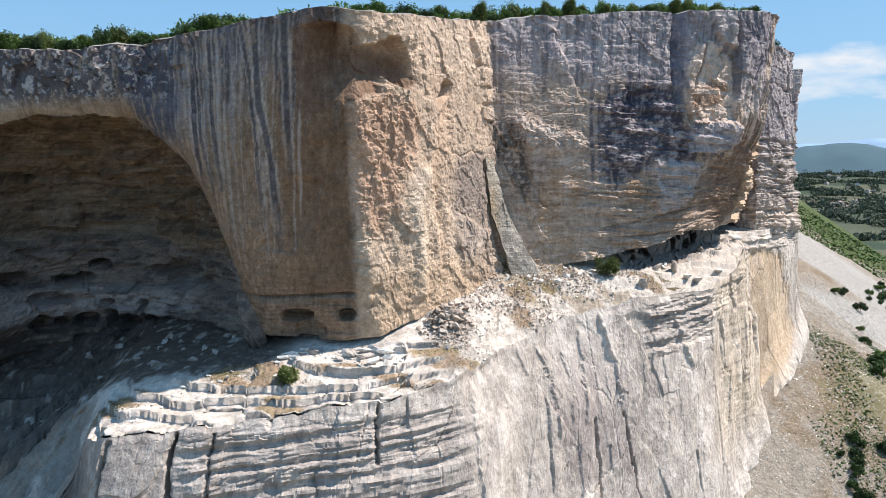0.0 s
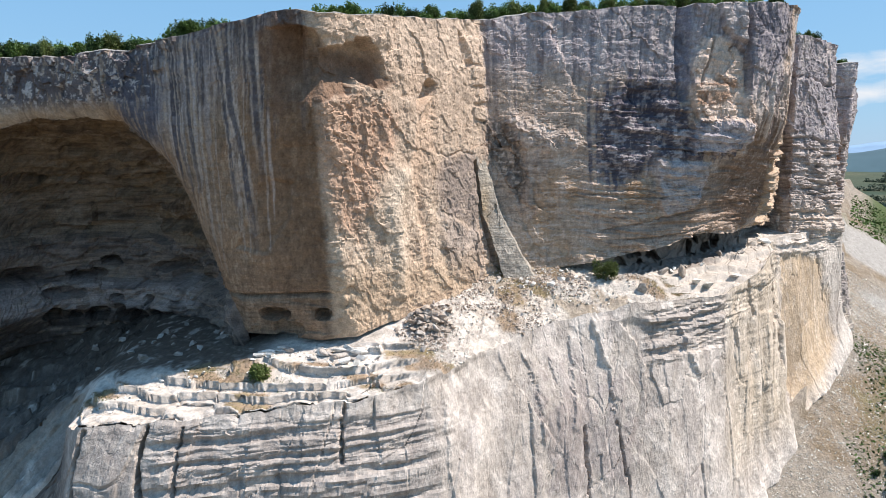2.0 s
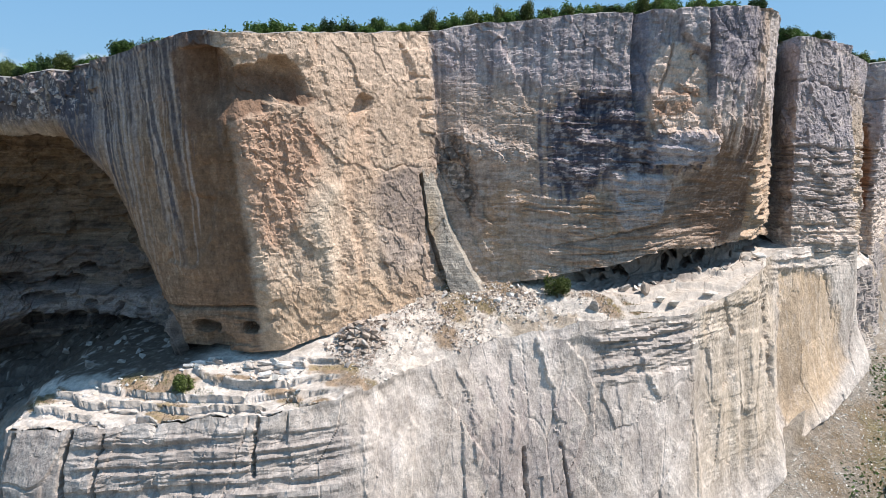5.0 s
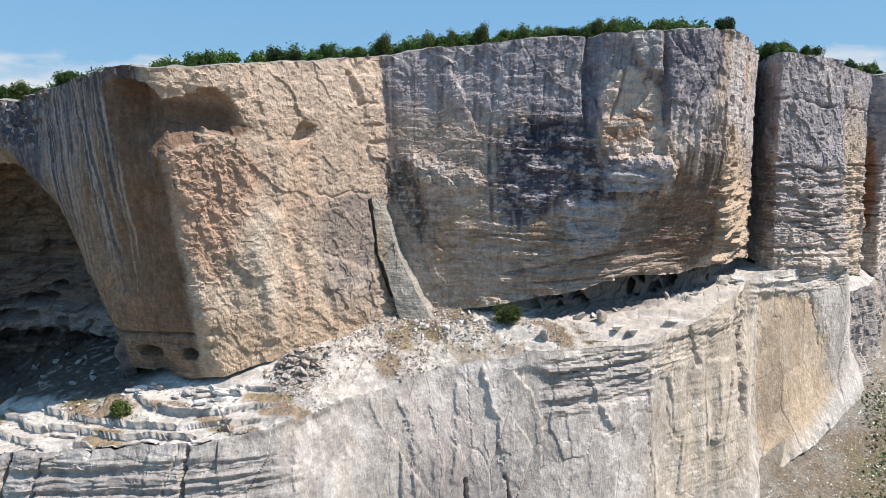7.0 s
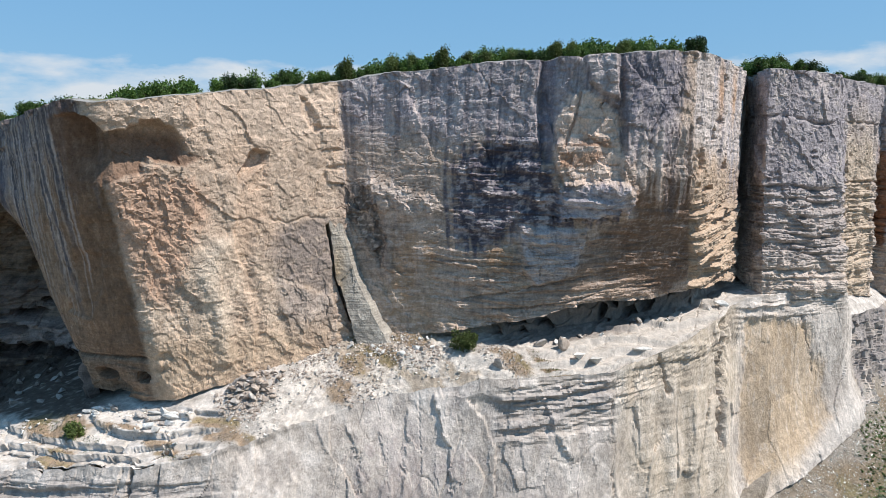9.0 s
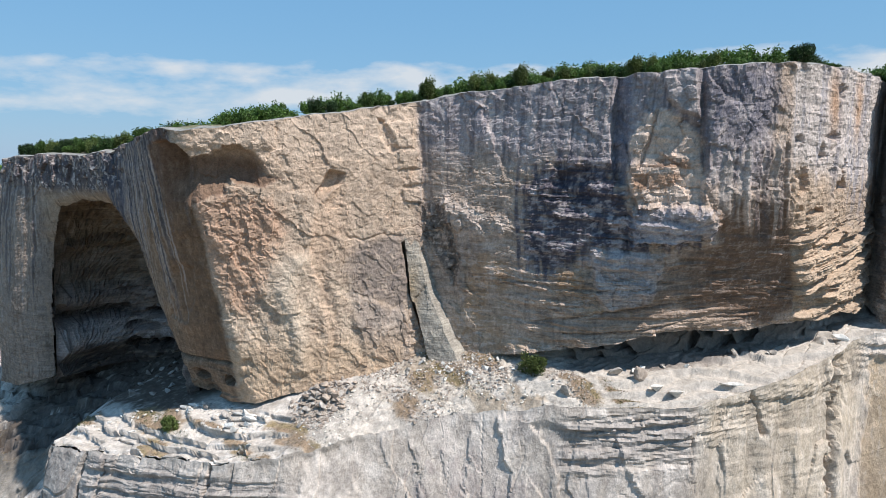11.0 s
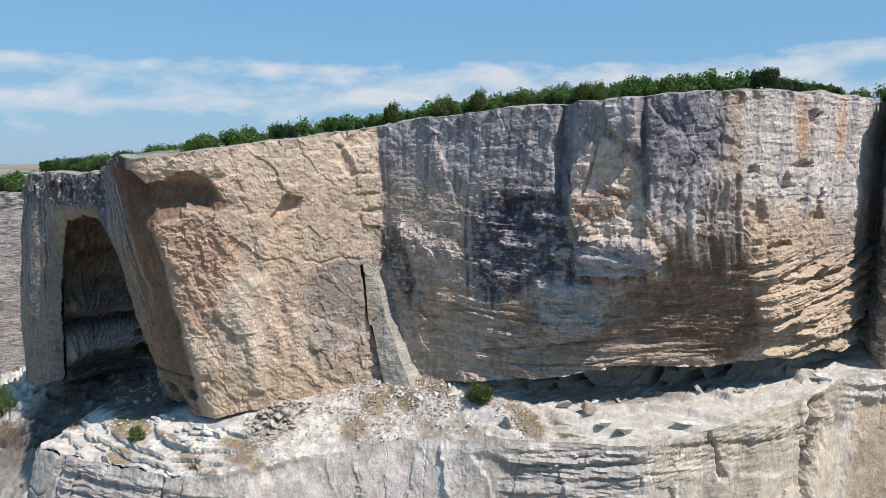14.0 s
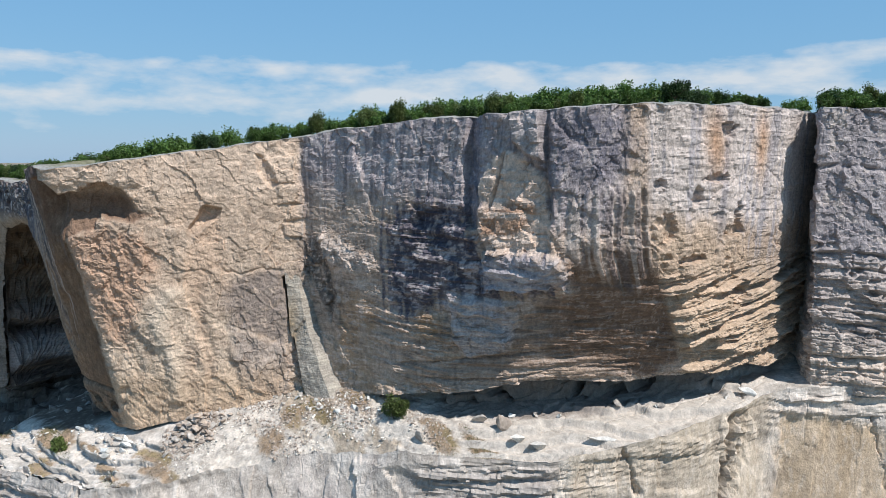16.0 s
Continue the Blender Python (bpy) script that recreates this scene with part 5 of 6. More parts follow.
for dist, up in ((0, 0), (0.5, 0.12), (1.2, 0.18), (2.5, 0.1), (5, 0.2), (9, 0.5), (16, 0.9), (30, 1.2), (60, 1.0), (140, -1), (400, -8), (1200, -40), (4200, -120)):
    r = rim + inward * dist
    r[:, 2] += up
    if dist > 100:
        r[:, 2] = r[:, 2] * 0.5 + 4
    r[:, 2] += 0.3 * fbm(r, 4, 3, 0.5, 61) * min(dist, 1)
    rows.append(r)
top = np.stack(rows, 1)
P = top.reshape(-1, 3)
n2 = fbm(P, 2.5, 3, 0.6, 62)
far = np.tile(np.array([0, 0, 0.25, 0.6, 0.9, 1, 1, 1, 1, 1, 1, 1, 1.0]), len(rim))
c = mix(np.tile((0.33, 0.315, 0.29), (len(P), 1)), (0.16, 0.15, 0.06), far * (0.8 + 0.4 * n2))
setting("plateau", mesh_of("plateau", P, grid_faces(len(rim), len(rows)), SOIL, c), "flat plateau top with pale bare rock rim and scrub", "ground")

# ---- the slope below and the valley ----
BASE = np.array([(-2500, 500, -90), (-400, 60, -75), (-125, 45, -66), (-78, 43, -64), (-46, 50, -62), (-36, 57, -59.5), (-5, 60, -59), (13, 71, -57), (30, 84, -52), (45.5, 102, -45), (51, 109, -41.5),
                 (58, 118.5, -37), (68, 132, -32.5), (77, 151, -31), (87.5, 179, -30), (106, 221, -20), (138, 293, -10), (165, 380, -14), (140, 520, -25), (-200, 1000, -40), (-1500, 2500, -60)], float)


def ground_height(x, y):
    best, zb, side = np.full(x.shape, 1e9), np.zeros(x.shape), np.zeros(x.shape)
    for a, b in zip(BASE[:-1], BASE[1:]):
        e = b[:2] - a[:2]
        t = np.clip(((x - a[0]) * e[0] + (y - a[1]) * e[1]) / (e @ e), 0, 1)
        dx, dy = x - a[0] - t * e[0], y - a[1] - t * e[1]
        d = np.hypot(dx, dy)
        m = d < best
        best = np.where(m, d, best)
        zb = np.where(m, a[2] + t * (b[2] - a[2]), zb)
        side = np.where(m, np.sign(dx * e[1] - dy * e[0]), side)
    d = best * side
    p = np.stack([x, y, x * 0], -1).reshape(-1, 3)
    lumps = fbm(p, 40, 4, 0.5, 71).reshape(x.shape)
    fall = np.where(d < 0, 2.0, -0.66 * np.minimum(d, 90) - 0.5 * np.clip(d - 90, 0, 160))
    z = zb + fall + lumps * np.clip(d * 0.12, 0, 6) + 0.25 * fbm(p, 2.0, 3, 0.5, 72).reshape(x.shape)
    away = np.hypot(x, y)
    return np.maximum(z, -100 + 4 * lumps + 62 * step(1700, 3200, away)), d


def warp(n, near, far, mid):
    s = np.linspace(-1, 1, n)
    return mid + near * s + np.sign(s) * (far - near) * np.abs(s) ** 5


gx, gy = np.meshgrid(warp(420, 130, 4900, 80), warp(420, 170, 4900, 150), indexing="ij")
gz, gd = ground_height(gx, gy)
P = np.stack([gx, gy, gz], -1).reshape(-1, 3)
n1, n2 = fbm(P, (30, 30, 30), 4, 0.55, 73), fbm(P, (4, 4, 4), 4, 0.6, 74)
dd = gd.ravel()
c = mix(np.tile((0.29, 0.25, 0.205), (len(P), 1)), (0.215, 0.16, 0.105), step(-0.2, 0.3, n1 + 0.5 * n2))
c = mix(c, (0.18, 0.165, 0.08), step(0.1, 0.4, n1 + 0.4 * n2 + step(10, 60, dd) * 0.25 - 0.1) * 0.7)
c = mix(c, (0.075, 0.10, 0.035), step(228, 244, P[:, 1] + 8 * n2 + 8 * n1) * step(3, 10, dd))
scree = step(0.25, 0.55, fbm(P, (60, 18, 60), 3, 0.5, 75) + 0.9 * blob(P[:, 0], P[:, 1], 116, 200, 24, 34))
c = mix(c, (0.36, 0.34, 0.315), scree * step(150, 90, dd))
_, _, field = cells(np.stack([P[:, 0] / 170, P[:, 1] / 90, P[:, 0] * 0], 1), 1.0, 9)
valley = step(200, 260, dd)
fields = np.stack([0.04 + 0.08 * field, 0.065 + 0.055 * field, 0.04 + 0.035 * field], 1)
c = c * (1 - valley[:, None]) + fields * valley[:, None]
setting("ground", mesh_of("ground", P, grid_faces(*gx.shape), SOIL, c), "stony talus slope falling to a farmed valley", "ground")

# ---- far hills ----
def hills(name, bearing, spread, dist, height, color, seed, label, low=0.0):
    # color already holds the blue distance haze
    m = plain_material(name + "_haze", color, 1.0, 0.10, 0.004)
    a = np.radians(np.linspace(bearing - spread, bearing + spread, 120))
    r = np.stack([np.sin(a), np.cos(a), a * 0], 1)
    s = np.linspace(-1, 1, 120)
    crest = height * np.exp(-(s / 0.42) ** 2) * (1 + 0.35 * fbm(r * 100, 9, 4, 0.5, seed)) + height * 0.25 * (1 + fbm(r * 100, 5, 4, 0.5, seed + 1)) * step(1, 0.9, np.abs(s))
    rows = []
    for w, lift in ((-500, -60), (-350, 0.12), (-180, 0.6), (0, 1.0), (300, 0.4), (600, -200)):
        row = r * (dist + w)
        row[:, 2] = (crest * lift if lift > 0 else lift) + low
        rows.append(row)
    v = np.stack(rows, 1)
    v = soften(v, 1, 0.6)
    setting(name, mesh_of(name, v.reshape(-1, 3), grid_faces(120, len(rows)), m), label, "hill")


hills("backdrop_hill", 29, 9, 3300, 62, (0.06, 0.105, 0.125), 1, "hazy green wooded hill beyond the valley")
hills("backdrop_mountain", 33, 22, 4400, 120, (0.22, 0.33, 0.46), 4, "pale blue mountain ridge in haze")
hills("backdrop_ridge", -72, 30, 4300, 22, (0.16, 0.24, 0.33), 7, "low blue ridge at the horizon", -62)


# ---- plants ----
def leaves(seed, size, count, leaf, lobes=9, low=0.1):
    """Many small leaf sprays gathered round uneven lobes: vertices and faces of a crown of that size, foot at 0."""
    r = np.random.RandomState(seed)
    sx, sy, sz = size
    ang = r.rand(lobes) * 6.283
    rad = 0.62 * np.sqrt(r.rand(lobes))
    ctr = np.stack([np.cos(ang) * rad, np.sin(ang) * rad, low + 0.25 + 0.55 * r.rand(lobes) * (1 - 0.6 * rad)], 1)
    big = 0.16 + 0.24 * r.rand(lobes)
    k = r.randint(0, lobes, count)
    dirs = r.normal(size=(count, 3))
    dirs /= np.linalg.norm(dirs, axis=1, keepdims=True)
    pos = ctr[k] + dirs * (big[k] * (0.35 + 0.85 * r.rand(count)))[:, None]
    pos[:, 2] = np.clip(pos[:, 2], 0.02, 2)
    pos *= (sx / 2, sy / 2, sz)
    a = r.normal(size=(count, 3)) + dirs * 0.2
    a /= np.linalg.norm(a, axis=1, keepdims=True)
    b = np.cross(a, r.normal(size=(count, 3)) + (0, 0, 0.4))
    b /= np.linalg.norm(b, axis=1, keepdims=True)
    s = (leaf * (0.6 + 0.8 * r.rand(count)))[:, None]
    v = np.stack([pos - a * s, pos + b * s * 0.55, pos + a * s, pos - b * s * 0.55], 1).reshape(-1, 3)
    return v, np.arange(count * 4).reshape(-1, 4)


def limbs(seed, size):
    """A tapered, forked stem."""
    r = random.Random(seed)
    bm = bmesh.new()

    def limb(a, b, ra, rb):
        d = (b - a)
        m = Matrix.Translation((a + b) / 2) @ d.to_track_quat("Z", "Y").to_matrix().to_4x4()
        bmesh.ops.create_cone(bm, cap_ends=True, segments=7, radius1=ra, radius2=rb, depth=d.length, matrix=m)

    h = size[2]
    fork = Vector((r.uniform(-0.1, 0.1) * h, r.uniform(-0.1, 0.1) * h, 0.32 * h))
    limb(Vector((0, 0, -0.4)), fork, 0.035 * h, 0.026 * h)
    for i in range(5):
        t = i * 1.2566 + r.uniform(-0.4, 0.4)
        e = Vector((math.cos(t) * size[0] * 0.28, math.sin(t) * size[1] * 0.28, h * r.uniform(0.55, 0.8)))
        limb(fork, e, 0.02 * h, 0.007 * h)
    me = bpy.data.meshes.new("trunk")
    bm.to_mesh(me)
    bm.free()
    me.materials.append(BARK)
    return me


def plant(name, seed, size, count, leaf, mat, lobes, label, category):
    root = new(name)
    trunk = new("trunk", limbs(seed, size))
    v, f = leaves(seed, size, count, leaf, lobes)
    crown = new("crown", mesh_of("crown", v, f, mat, smooth=False))
    trunk.parent = crown.parent = root
    return tagged(root, label, category)


OAKS = [plant("oak_shrub", s, (2.9 + 0.5 * (s % 3), 2.8, 1.7 + 0.3 * (s % 4)), 3000, 0.10, (LEAF, LEAF_DARK, LEAF, LEAF_PALE)[s % 4], 15,
              "bushy green scrub oak on the plateau rim", "shrub") for s in range(6)]
rng = random.Random(5)


def plateau_at(x, dist):
    j = int(np.argmin(np.abs(rim[:, 0] - x)))
    p = rim[j] + inward[j] * dist
    return Vector((p[0], p[1], rim[j][2] + float(np.interp(dist, (0, 2.5, 5, 9, 16, 30), (0, 0.1, 0.2, 0.5, 0.9, 1.2)))))


def bare(x, dist):
    return (-19 < x < -6 and dist < 12) or (-6 <= x < 0 and dist < 4) or (37.5 < x < 43 and dist < 3)


left_over = list(OAKS)
x = -112.0
while x < 100:
    dist = rng.uniform(2.6, 7.5)
    if not bare(x, dist):
        s = rng.uniform(0.42, 0.95) * (1.15 if x < -20 else 1.25 if x > 46 else 0.8 if x > 33 else 1.0)
        m = pose(*(plateau_at(x, dist) + Vector((0, 0, -0.12))), 0, 0, rng.uniform(0, 360))
        o = left_over.pop() if left_over else copy_thing(rng.choice(OAKS), m)
        o.matrix_basis = m @ Matrix.Diagonal((s, s, s * rng.uniform(0.8, 1.25), 1))
        o["group"] = "scrub on the rim"
    x += rng.uniform(0.5, 0.95)
# the denser scrub behind the first row
parts_v, parts_f, total = [], [], 0
x = -318.0
while x < 110:
    for dist in (rng.uniform(6, 10), rng.uniform(10, 15), rng.uniform(15, 24)):
        if bare(x, dist):
            continue
        v, f = leaves(rng.randrange(9999), (rng.uniform(2.4, 4.0), rng.uniform(2.4, 3.6), rng.uniform(1.4, 2.6)), 620, 0.15, 13)
        v = v * (1.6 if x < -85 else 1.0) + np.array(plateau_at(x, dist)) - (0, 0, 0.1)
        parts_v.append(v)
        parts_f.append(f + total)
        total += len(v)
    x += rng.uniform(0.9, 1.6) * (2.2 if x < -118 else 1.0)
tagged(new("plateau_scrub", mesh_of("plateau_scrub", np.concatenate(parts_v), np.concatenate(parts_f), LEAF, smooth=False)), "dense green oak scrub covering the plateau", "scrub", kind="stuff")
pine = plant("umbrella_tree", 77, (4.2, 4.0, 4.6), 2600, 0.11, LEAF_DARK, 9, "flat-topped dark tree standing above the scrub", "tree")
pine.matrix_basis = pose(18.5, 109, 18.4, 0, 0, 40)


def terrace_at(x, y):
    d = (TERRACE[:, :, 0] - x) ** 2 + (TERRACE[:, :, 1] - y) ** 2
    return float(TERRACE.reshape(-1, 3)[np.argmin(d), 2])


for seed, x, y, size, mat, label in ((31, 20.8, 87.3, (4.6, 3.6, 3.0), LEAF_PALE, "loose green shrub growing on the rock terrace"),
                                     (32, -14.8, 65.4, (2.4, 2.2, 1.8), LEAF_PALE, "small rounded green bush on the white terrace"),
                                     (33, -66.5, 66.5, (8.0, 6.5, 6.0), LEAF, "large green bush at the foot of the pillar"),
                                     (34, -66, 61.5, (3.0, 2.6, 2.2), LEAF_PALE, "low green bush on the stony terrace")):
    b = plant("terrace_shrub", seed, size, 3200, 0.11, mat, 14, label, "shrub")
    b.matrix_basis = pose(x, y, terrace_at(x, y) - 0.15)

# ---- loose rock ----
def boulder_mesh(seed, mat, cuts=11, subdiv=3):
    """A stone of about one metre, split along flat faces."""
    r = np.random.RandomState(seed)
    bm = bmesh.new()
    bmesh.ops.create_icosphere(bm, subdivisions=subdiv, radius=0.62)
    v = np.array([w.co for w in bm.verts])
    for k in range(cuts):
        n = r.normal(size=3)
        n /= np.linalg.norm(n)
        v -= n * np.clip(v @ n - r.uniform(0.17, 0.40), 0, 9)[:, None]
    v += 0.035 * fbm(v, 0.25, 3, 0.5, seed)[:, None] * v / 0.5
    for w, c in zip(bm.verts, v):
        w.co = c
    me = bpy.data.meshes.new("boulder")
    bm.to_mesh(me)
    bm.free()
    me.materials.append(mat)
    me.polygons.foreach_set("use_smooth", [False] * len(me.polygons))
    return me


GREY_ROCKS = [boulder_mesh(100 + k, STONE, 11, 2) for k in range(6)]
BROWN_ROCKS = [boulder_mesh(200 + k, BROWN_STONE, 11, 2) for k in range(4)]
WHITE_ROCKS = [boulder_mesh(300 + k, WHITE_STONE) for k in range(5)]


def stone(meshes, x, y, z, size, turn, label, group, name="boulder", tilt=12):
    """One stone; z None: it lies on the terrace."""
    if z is None:
        z = terrace_at(x, y) + 0.34 * size[2]
    ob = new(name, rng.choice(meshes))
    ob.matrix_basis = pose(x, y, z, rng.uniform(-tilt, tilt), rng.uniform(-tilt, tilt), turn) @ Matrix.Diagonal((*size, 1))
    return tagged(ob, label, "rock", group)


for k in range(150):
    y = rng.gauss(74.6, 1.5)
    x = 0.45 + 0.35 * (y - 74.6) + rng.gauss(0, 1.15)
    big = rng.uniform(0.35, 0.9) * (1.3 if k < 45 else 0.9)
    heap = 1.3 * math.exp(-((x - 0.4) / 1.6) ** 2 - ((y - 74.8) / 1.8) ** 2) * rng.random()
    stone(BROWN_ROCKS if rng.random() < 0.6 else GREY_ROCKS, x, y, terrace_at(x, y) + 0.2 * big + heap, (big * 1.3, big, big * 0.75), rng.uniform(0, 360),
          "angular fallen limestone block in a rubble heap", "rubble heap", tilt=35)
for k in range(45):
    x = rng.uniform(6, 19)
    y = 83.2 + 0.27 * (x - 6) + rng.uniform(-1.6, 2.0)
    big = rng.uniform(0.25, 0.75)
    stone(WHITE_ROCKS + GREY_ROCKS[:2], x, y, None, (big * 1.3, big, big * 0.8), rng.uniform(0, 360), "small pale fallen stone on the debris slope", "debris slope", tilt=30)
for k in range(26):
    x = rng.uniform(-16.5, -4)
    y = 69.0 + 0.05 * (x + 10) + rng.uniform(-0.9, 1.0)
    big = rng.uniform(0.4, 1.0)
    stone(WHITE_ROCKS + GREY_ROCKS[:2], x, y, None, (big * 1.7, big, big * 0.8), rng.uniform(-25, 25), "flat pale slab fallen at the foot of the cliff", "slabs at the foot", "rock_slab", 8)
for k in range(36):
    x, y = rng.uniform(-46, -20), rng.uniform(70, 84)
    big = rng.uniform(0.35, 1.2)
    stone(GREY_ROCKS, x, y, None, (big * 1.3, big, big * 0.7), rng.uniform(0, 360), "dusty fallen stone on the grotto floor", "stones in the grotto", tilt=25)
for k in range(40):
    x, y = rng.uniform(-31, -3), 0
    y = np.interp(x, (-31, -17, -3), (61, 63.5, 66)) + rng.uniform(0, 4.5)
    big = rng.uniform(0.2, 0.6)
    stone(WHITE_ROCKS, x, float(y), None, (big * 1.4, big, big * 0.7), rng.uniform(0, 360), "small white stone lying on the terrace", "stones on the terrace", tilt=20)
for x, y, sx, sy, sz, turn in ((-5.6, 67.0, 1.3, 1.0, 0.9, 60), (-6.8, 67.6, 1.5, 1.2, 1.1, 40)):
    stone(WHITE_ROCKS, x, y, None, (sx, sy, sz), turn, "large flat white limestone ledge block", "ledge blocks", "ledge_block", 3)
for x, y, sx, sy, sz, turn, kind in ((31.0, 93.6, 1.6, 1.4, 1.8, 20, BROWN_ROCKS), (32.8, 93.6, 2.2, 1.6, 1.4, 30, WHITE_ROCKS), (34.6, 94.8, 2.6, 1.8, 1.5, 35, WHITE_ROCKS), (39.5, 99.8, 3.2, 1.6, 0.9, 50, WHITE_ROCKS)):
    stone(kind, x, y, None, (sx, sy, sz), turn, "weathered block on the ledge below the overhang", "blocks on the ledge", "ledge_block", 8)
for k in range(12):
    x = rng.uniform(25, 47.5)
    y = float(np.interp(x, (25, 34, 41, 47.5), (89.6, 97.8, 105.8, 115.2))) + rng.uniform(-0.6, 2.0)
    big = rng.uniform(0.4, 1.4)
    stone(GREY_ROCKS + WHITE_ROCKS, x, y, None, (big * 1.5, big, big * 0.8), rng.uniform(0, 360), "weathered stone lying in the shaded alcove", "stones in the alcove", tilt=20)
stone(WHITE_ROCKS, 48.6, 117.0, None, (1.9, 1.6, 1.5), 10, "rounded white boulder in the alcove", "", "boulder", 3)
stone(GREY_ROCKS, 24.8, 86.9, None, (1.2, 0.9, 1.9), 15, "upright grey boulder beside the shrub", "", "boulder", 4)

# the slab that leans in the corner of the cliff
rows, cols = 110, 26
w, t = np.meshgrid(np.linspace(0, 1, cols), np.linspace(0, 1, rows), indexing="xy")
zz = -14.5 + 16.0 * t
xl = np.interp(zz, (-14.5, -6, 1.5), (8.3, 5.6, 4.85))
xr = np.interp(zz, (-14.5, -10.5, -6, -1, 1.5), (12.6, 10.2, 7.9, 6.4, 5.6))
bow = np.clip(np.abs(2 * w - 1) - 0.86, 0, 1) / 0.14
P = np.stack([xl + (xr - xl) * w, 84.7 + 1.1 * w + 3.4 * bow + 0.02 * (zz + 6), zz - 0.3 * bow * (t > 0.9)], -1).reshape(-1, 3)
n2 = fbm(P, 1.6, 4, 0.6, 81)
f1, own1, gap1 = facets(P[:, 0] / 2.2 + 0.2 * n2, P[:, 2] / 5.0 + 0.3 * n2, 82)
P[:, 1] -= 0.3 * f1 + 0.10 * n2
P[:, 0] += 0.3 * n2
c = mix(np.tile((0.33, 0.295, 0.255), (len(P), 1)), (0.46, 0.415, 0.355), 0.4 + 1.4 * n2)
c = mix(c, (0.47, 0.335, 0.20), blob(P[:, 0], P[:, 2], 5.9, -6.5, 0.8, 3.4) * (0.8 + n2))
me = mesh_of("rock_slab", P, grid_faces(rows, cols), ROCK, c, False)
tagged(new("leaning_slab", me), "tall grey rock slab leaning in the cliff corner", "rock")

# ---- grass and scree ----
def tufts(name, spots, count, tall, mat, label, seed):
    """Short blades scattered over patches (x, y, rx, ry) of the terrace, as one mesh."""
    r = np.random.RandomState(seed)
    flat = TERRACE.reshape(-1, 3)
    v = []
    for cx, cy, rx, ry in spots:
        near_ = flat[(np.abs(flat[:, 0] - cx) < rx) & (np.abs(flat[:, 1] - cy) < ry)]
        near_ = near_[np.hypot((near_[:, 0] - cx) / rx, (near_[:, 1] - cy) / ry) < 1]
        if len(near_) == 0:
            continue
        p = near_[r.randint(0, len(near_), int(count * rx * ry))]
        a = r.rand(len(p)) * 6.283
        side = np.stack([np.cos(a), np.sin(a), a * 0], 1) * 0.035
        lean = r.normal(size=(len(p), 3)) * 0.10
        lean[:, 2] = tall * (0.4 + r.rand(len(p)))
        j = p + r.normal(size=(len(p), 3)) * (0.08, 0.08, 0)
        v.append(np.stack([j - side, j + side, j + lean], 1).reshape(-1, 3))
    v = np.concatenate(v)
    me = mesh_of(name, v, np.arange(len(v)).reshape(-1, 3), mat, smooth=False)
    tagged(new(name, me), label, "grass", kind="stuff")


tufts("dry_grass", SOIL_SPOTS, 150, 0.12, DRY, "short dry tan grass on the terrace", 1)
tufts("green_grass", [(-29.5, 63.4, 1.6, 0.8), (30.6, 90.6, 3.0, 0.8), (-20, 66.4, 3, 0.8), (27, 88.6, 2, 0.8), (-13, 65.2, 1.6, 0.8), (-3.6, 66.2, 1.4, 0.5), (12, 84, 5, 0.8), (-62, 64, 5, 2)], 120, 0.14, LEAF_PALE, "patches of green grass on the terrace", 2)

def chips(name, spots, size, mat, label, seed):
    """Small broken stones strewn over patches (x, y, rx, ry, count) of the terrace, as one mesh."""
    r = np.random.RandomState(seed)
    flat = TERRACE.reshape(-1, 3)
    p = []
    for cx, cy, rx, ry, count in spots:
        far_ = np.hypot((flat[:, 0] - cx) / rx, (flat[:, 1] - cy) / ry)
        near_ = flat[far_ < 1]
        p.append(near_[r.randint(0, len(near_), count)] + r.normal(size=(count, 3)) * (0.1, 0.1, 0))
    p = np.concatenate(p)
    n = len(p)
    s_ = (size * (0.4 + 1.8 * r.rand(n) ** 3))[:, None]
    a = r.normal(size=(6, n, 3)) * 0.25 + np.array([(1, 0, 0), (-1, 0, 0), (0, 1, 0), (0, -1, 0), (0, 0, 0.8), (0, 0, -0.8)])[:, None]
    v = np.stack([p + a[k] * s_ for k in range(6)], 1).reshape(-1, 3)
    b = np.arange(n)[:, None] * 6
    f = np.concatenate([b + t for t in ((0, 2, 4), (2, 1, 4), (1, 3, 4), (3, 0, 4), (2, 0, 5), (1, 2, 5), (3, 1, 5), (0, 3, 5))])
    tagged(new(name, mesh_of(name, v, f, mat, smooth=False)), label, "rubble", kind="stuff")


chips("pale_rubble", [(9, 83, 6, 4, 900), (16, 86, 6, 2.5, 700), (4, 79, 3, 4, 500), (2, 73, 3, 3, 500), (-10, 69.4, 7, 1.2, 250), (24, 88.5, 4, 1.6, 250)], 0.09, PALE_CHIP, "pale broken stones strewn over the debris slope", 11)
chips("brown_rubble", [(9, 82, 4, 4, 1100), (13.5, 86, 5, 2, 1300), (0.6, 74.6, 2.2, 3, 1500), (3.6, 81, 2, 3, 500), (0.4, 73, 2.4, 2, 500), (24, 88.5, 3, 1.4, 300)], 0.10, BROWN_STONE, "brownish broken stones strewn over the debris slope", 12)

SHRUBS = [plant("slope_shrub", 60 + s, (2.6, 2.4, 1.5), 1300, 0.12, (LEAF_DARK, LEAF_DARK, LEAF)[s % 3], 12, "dark green low shrub on the stony slope", "shrub") for s in range(4)]
left_over = list(SHRUBS)
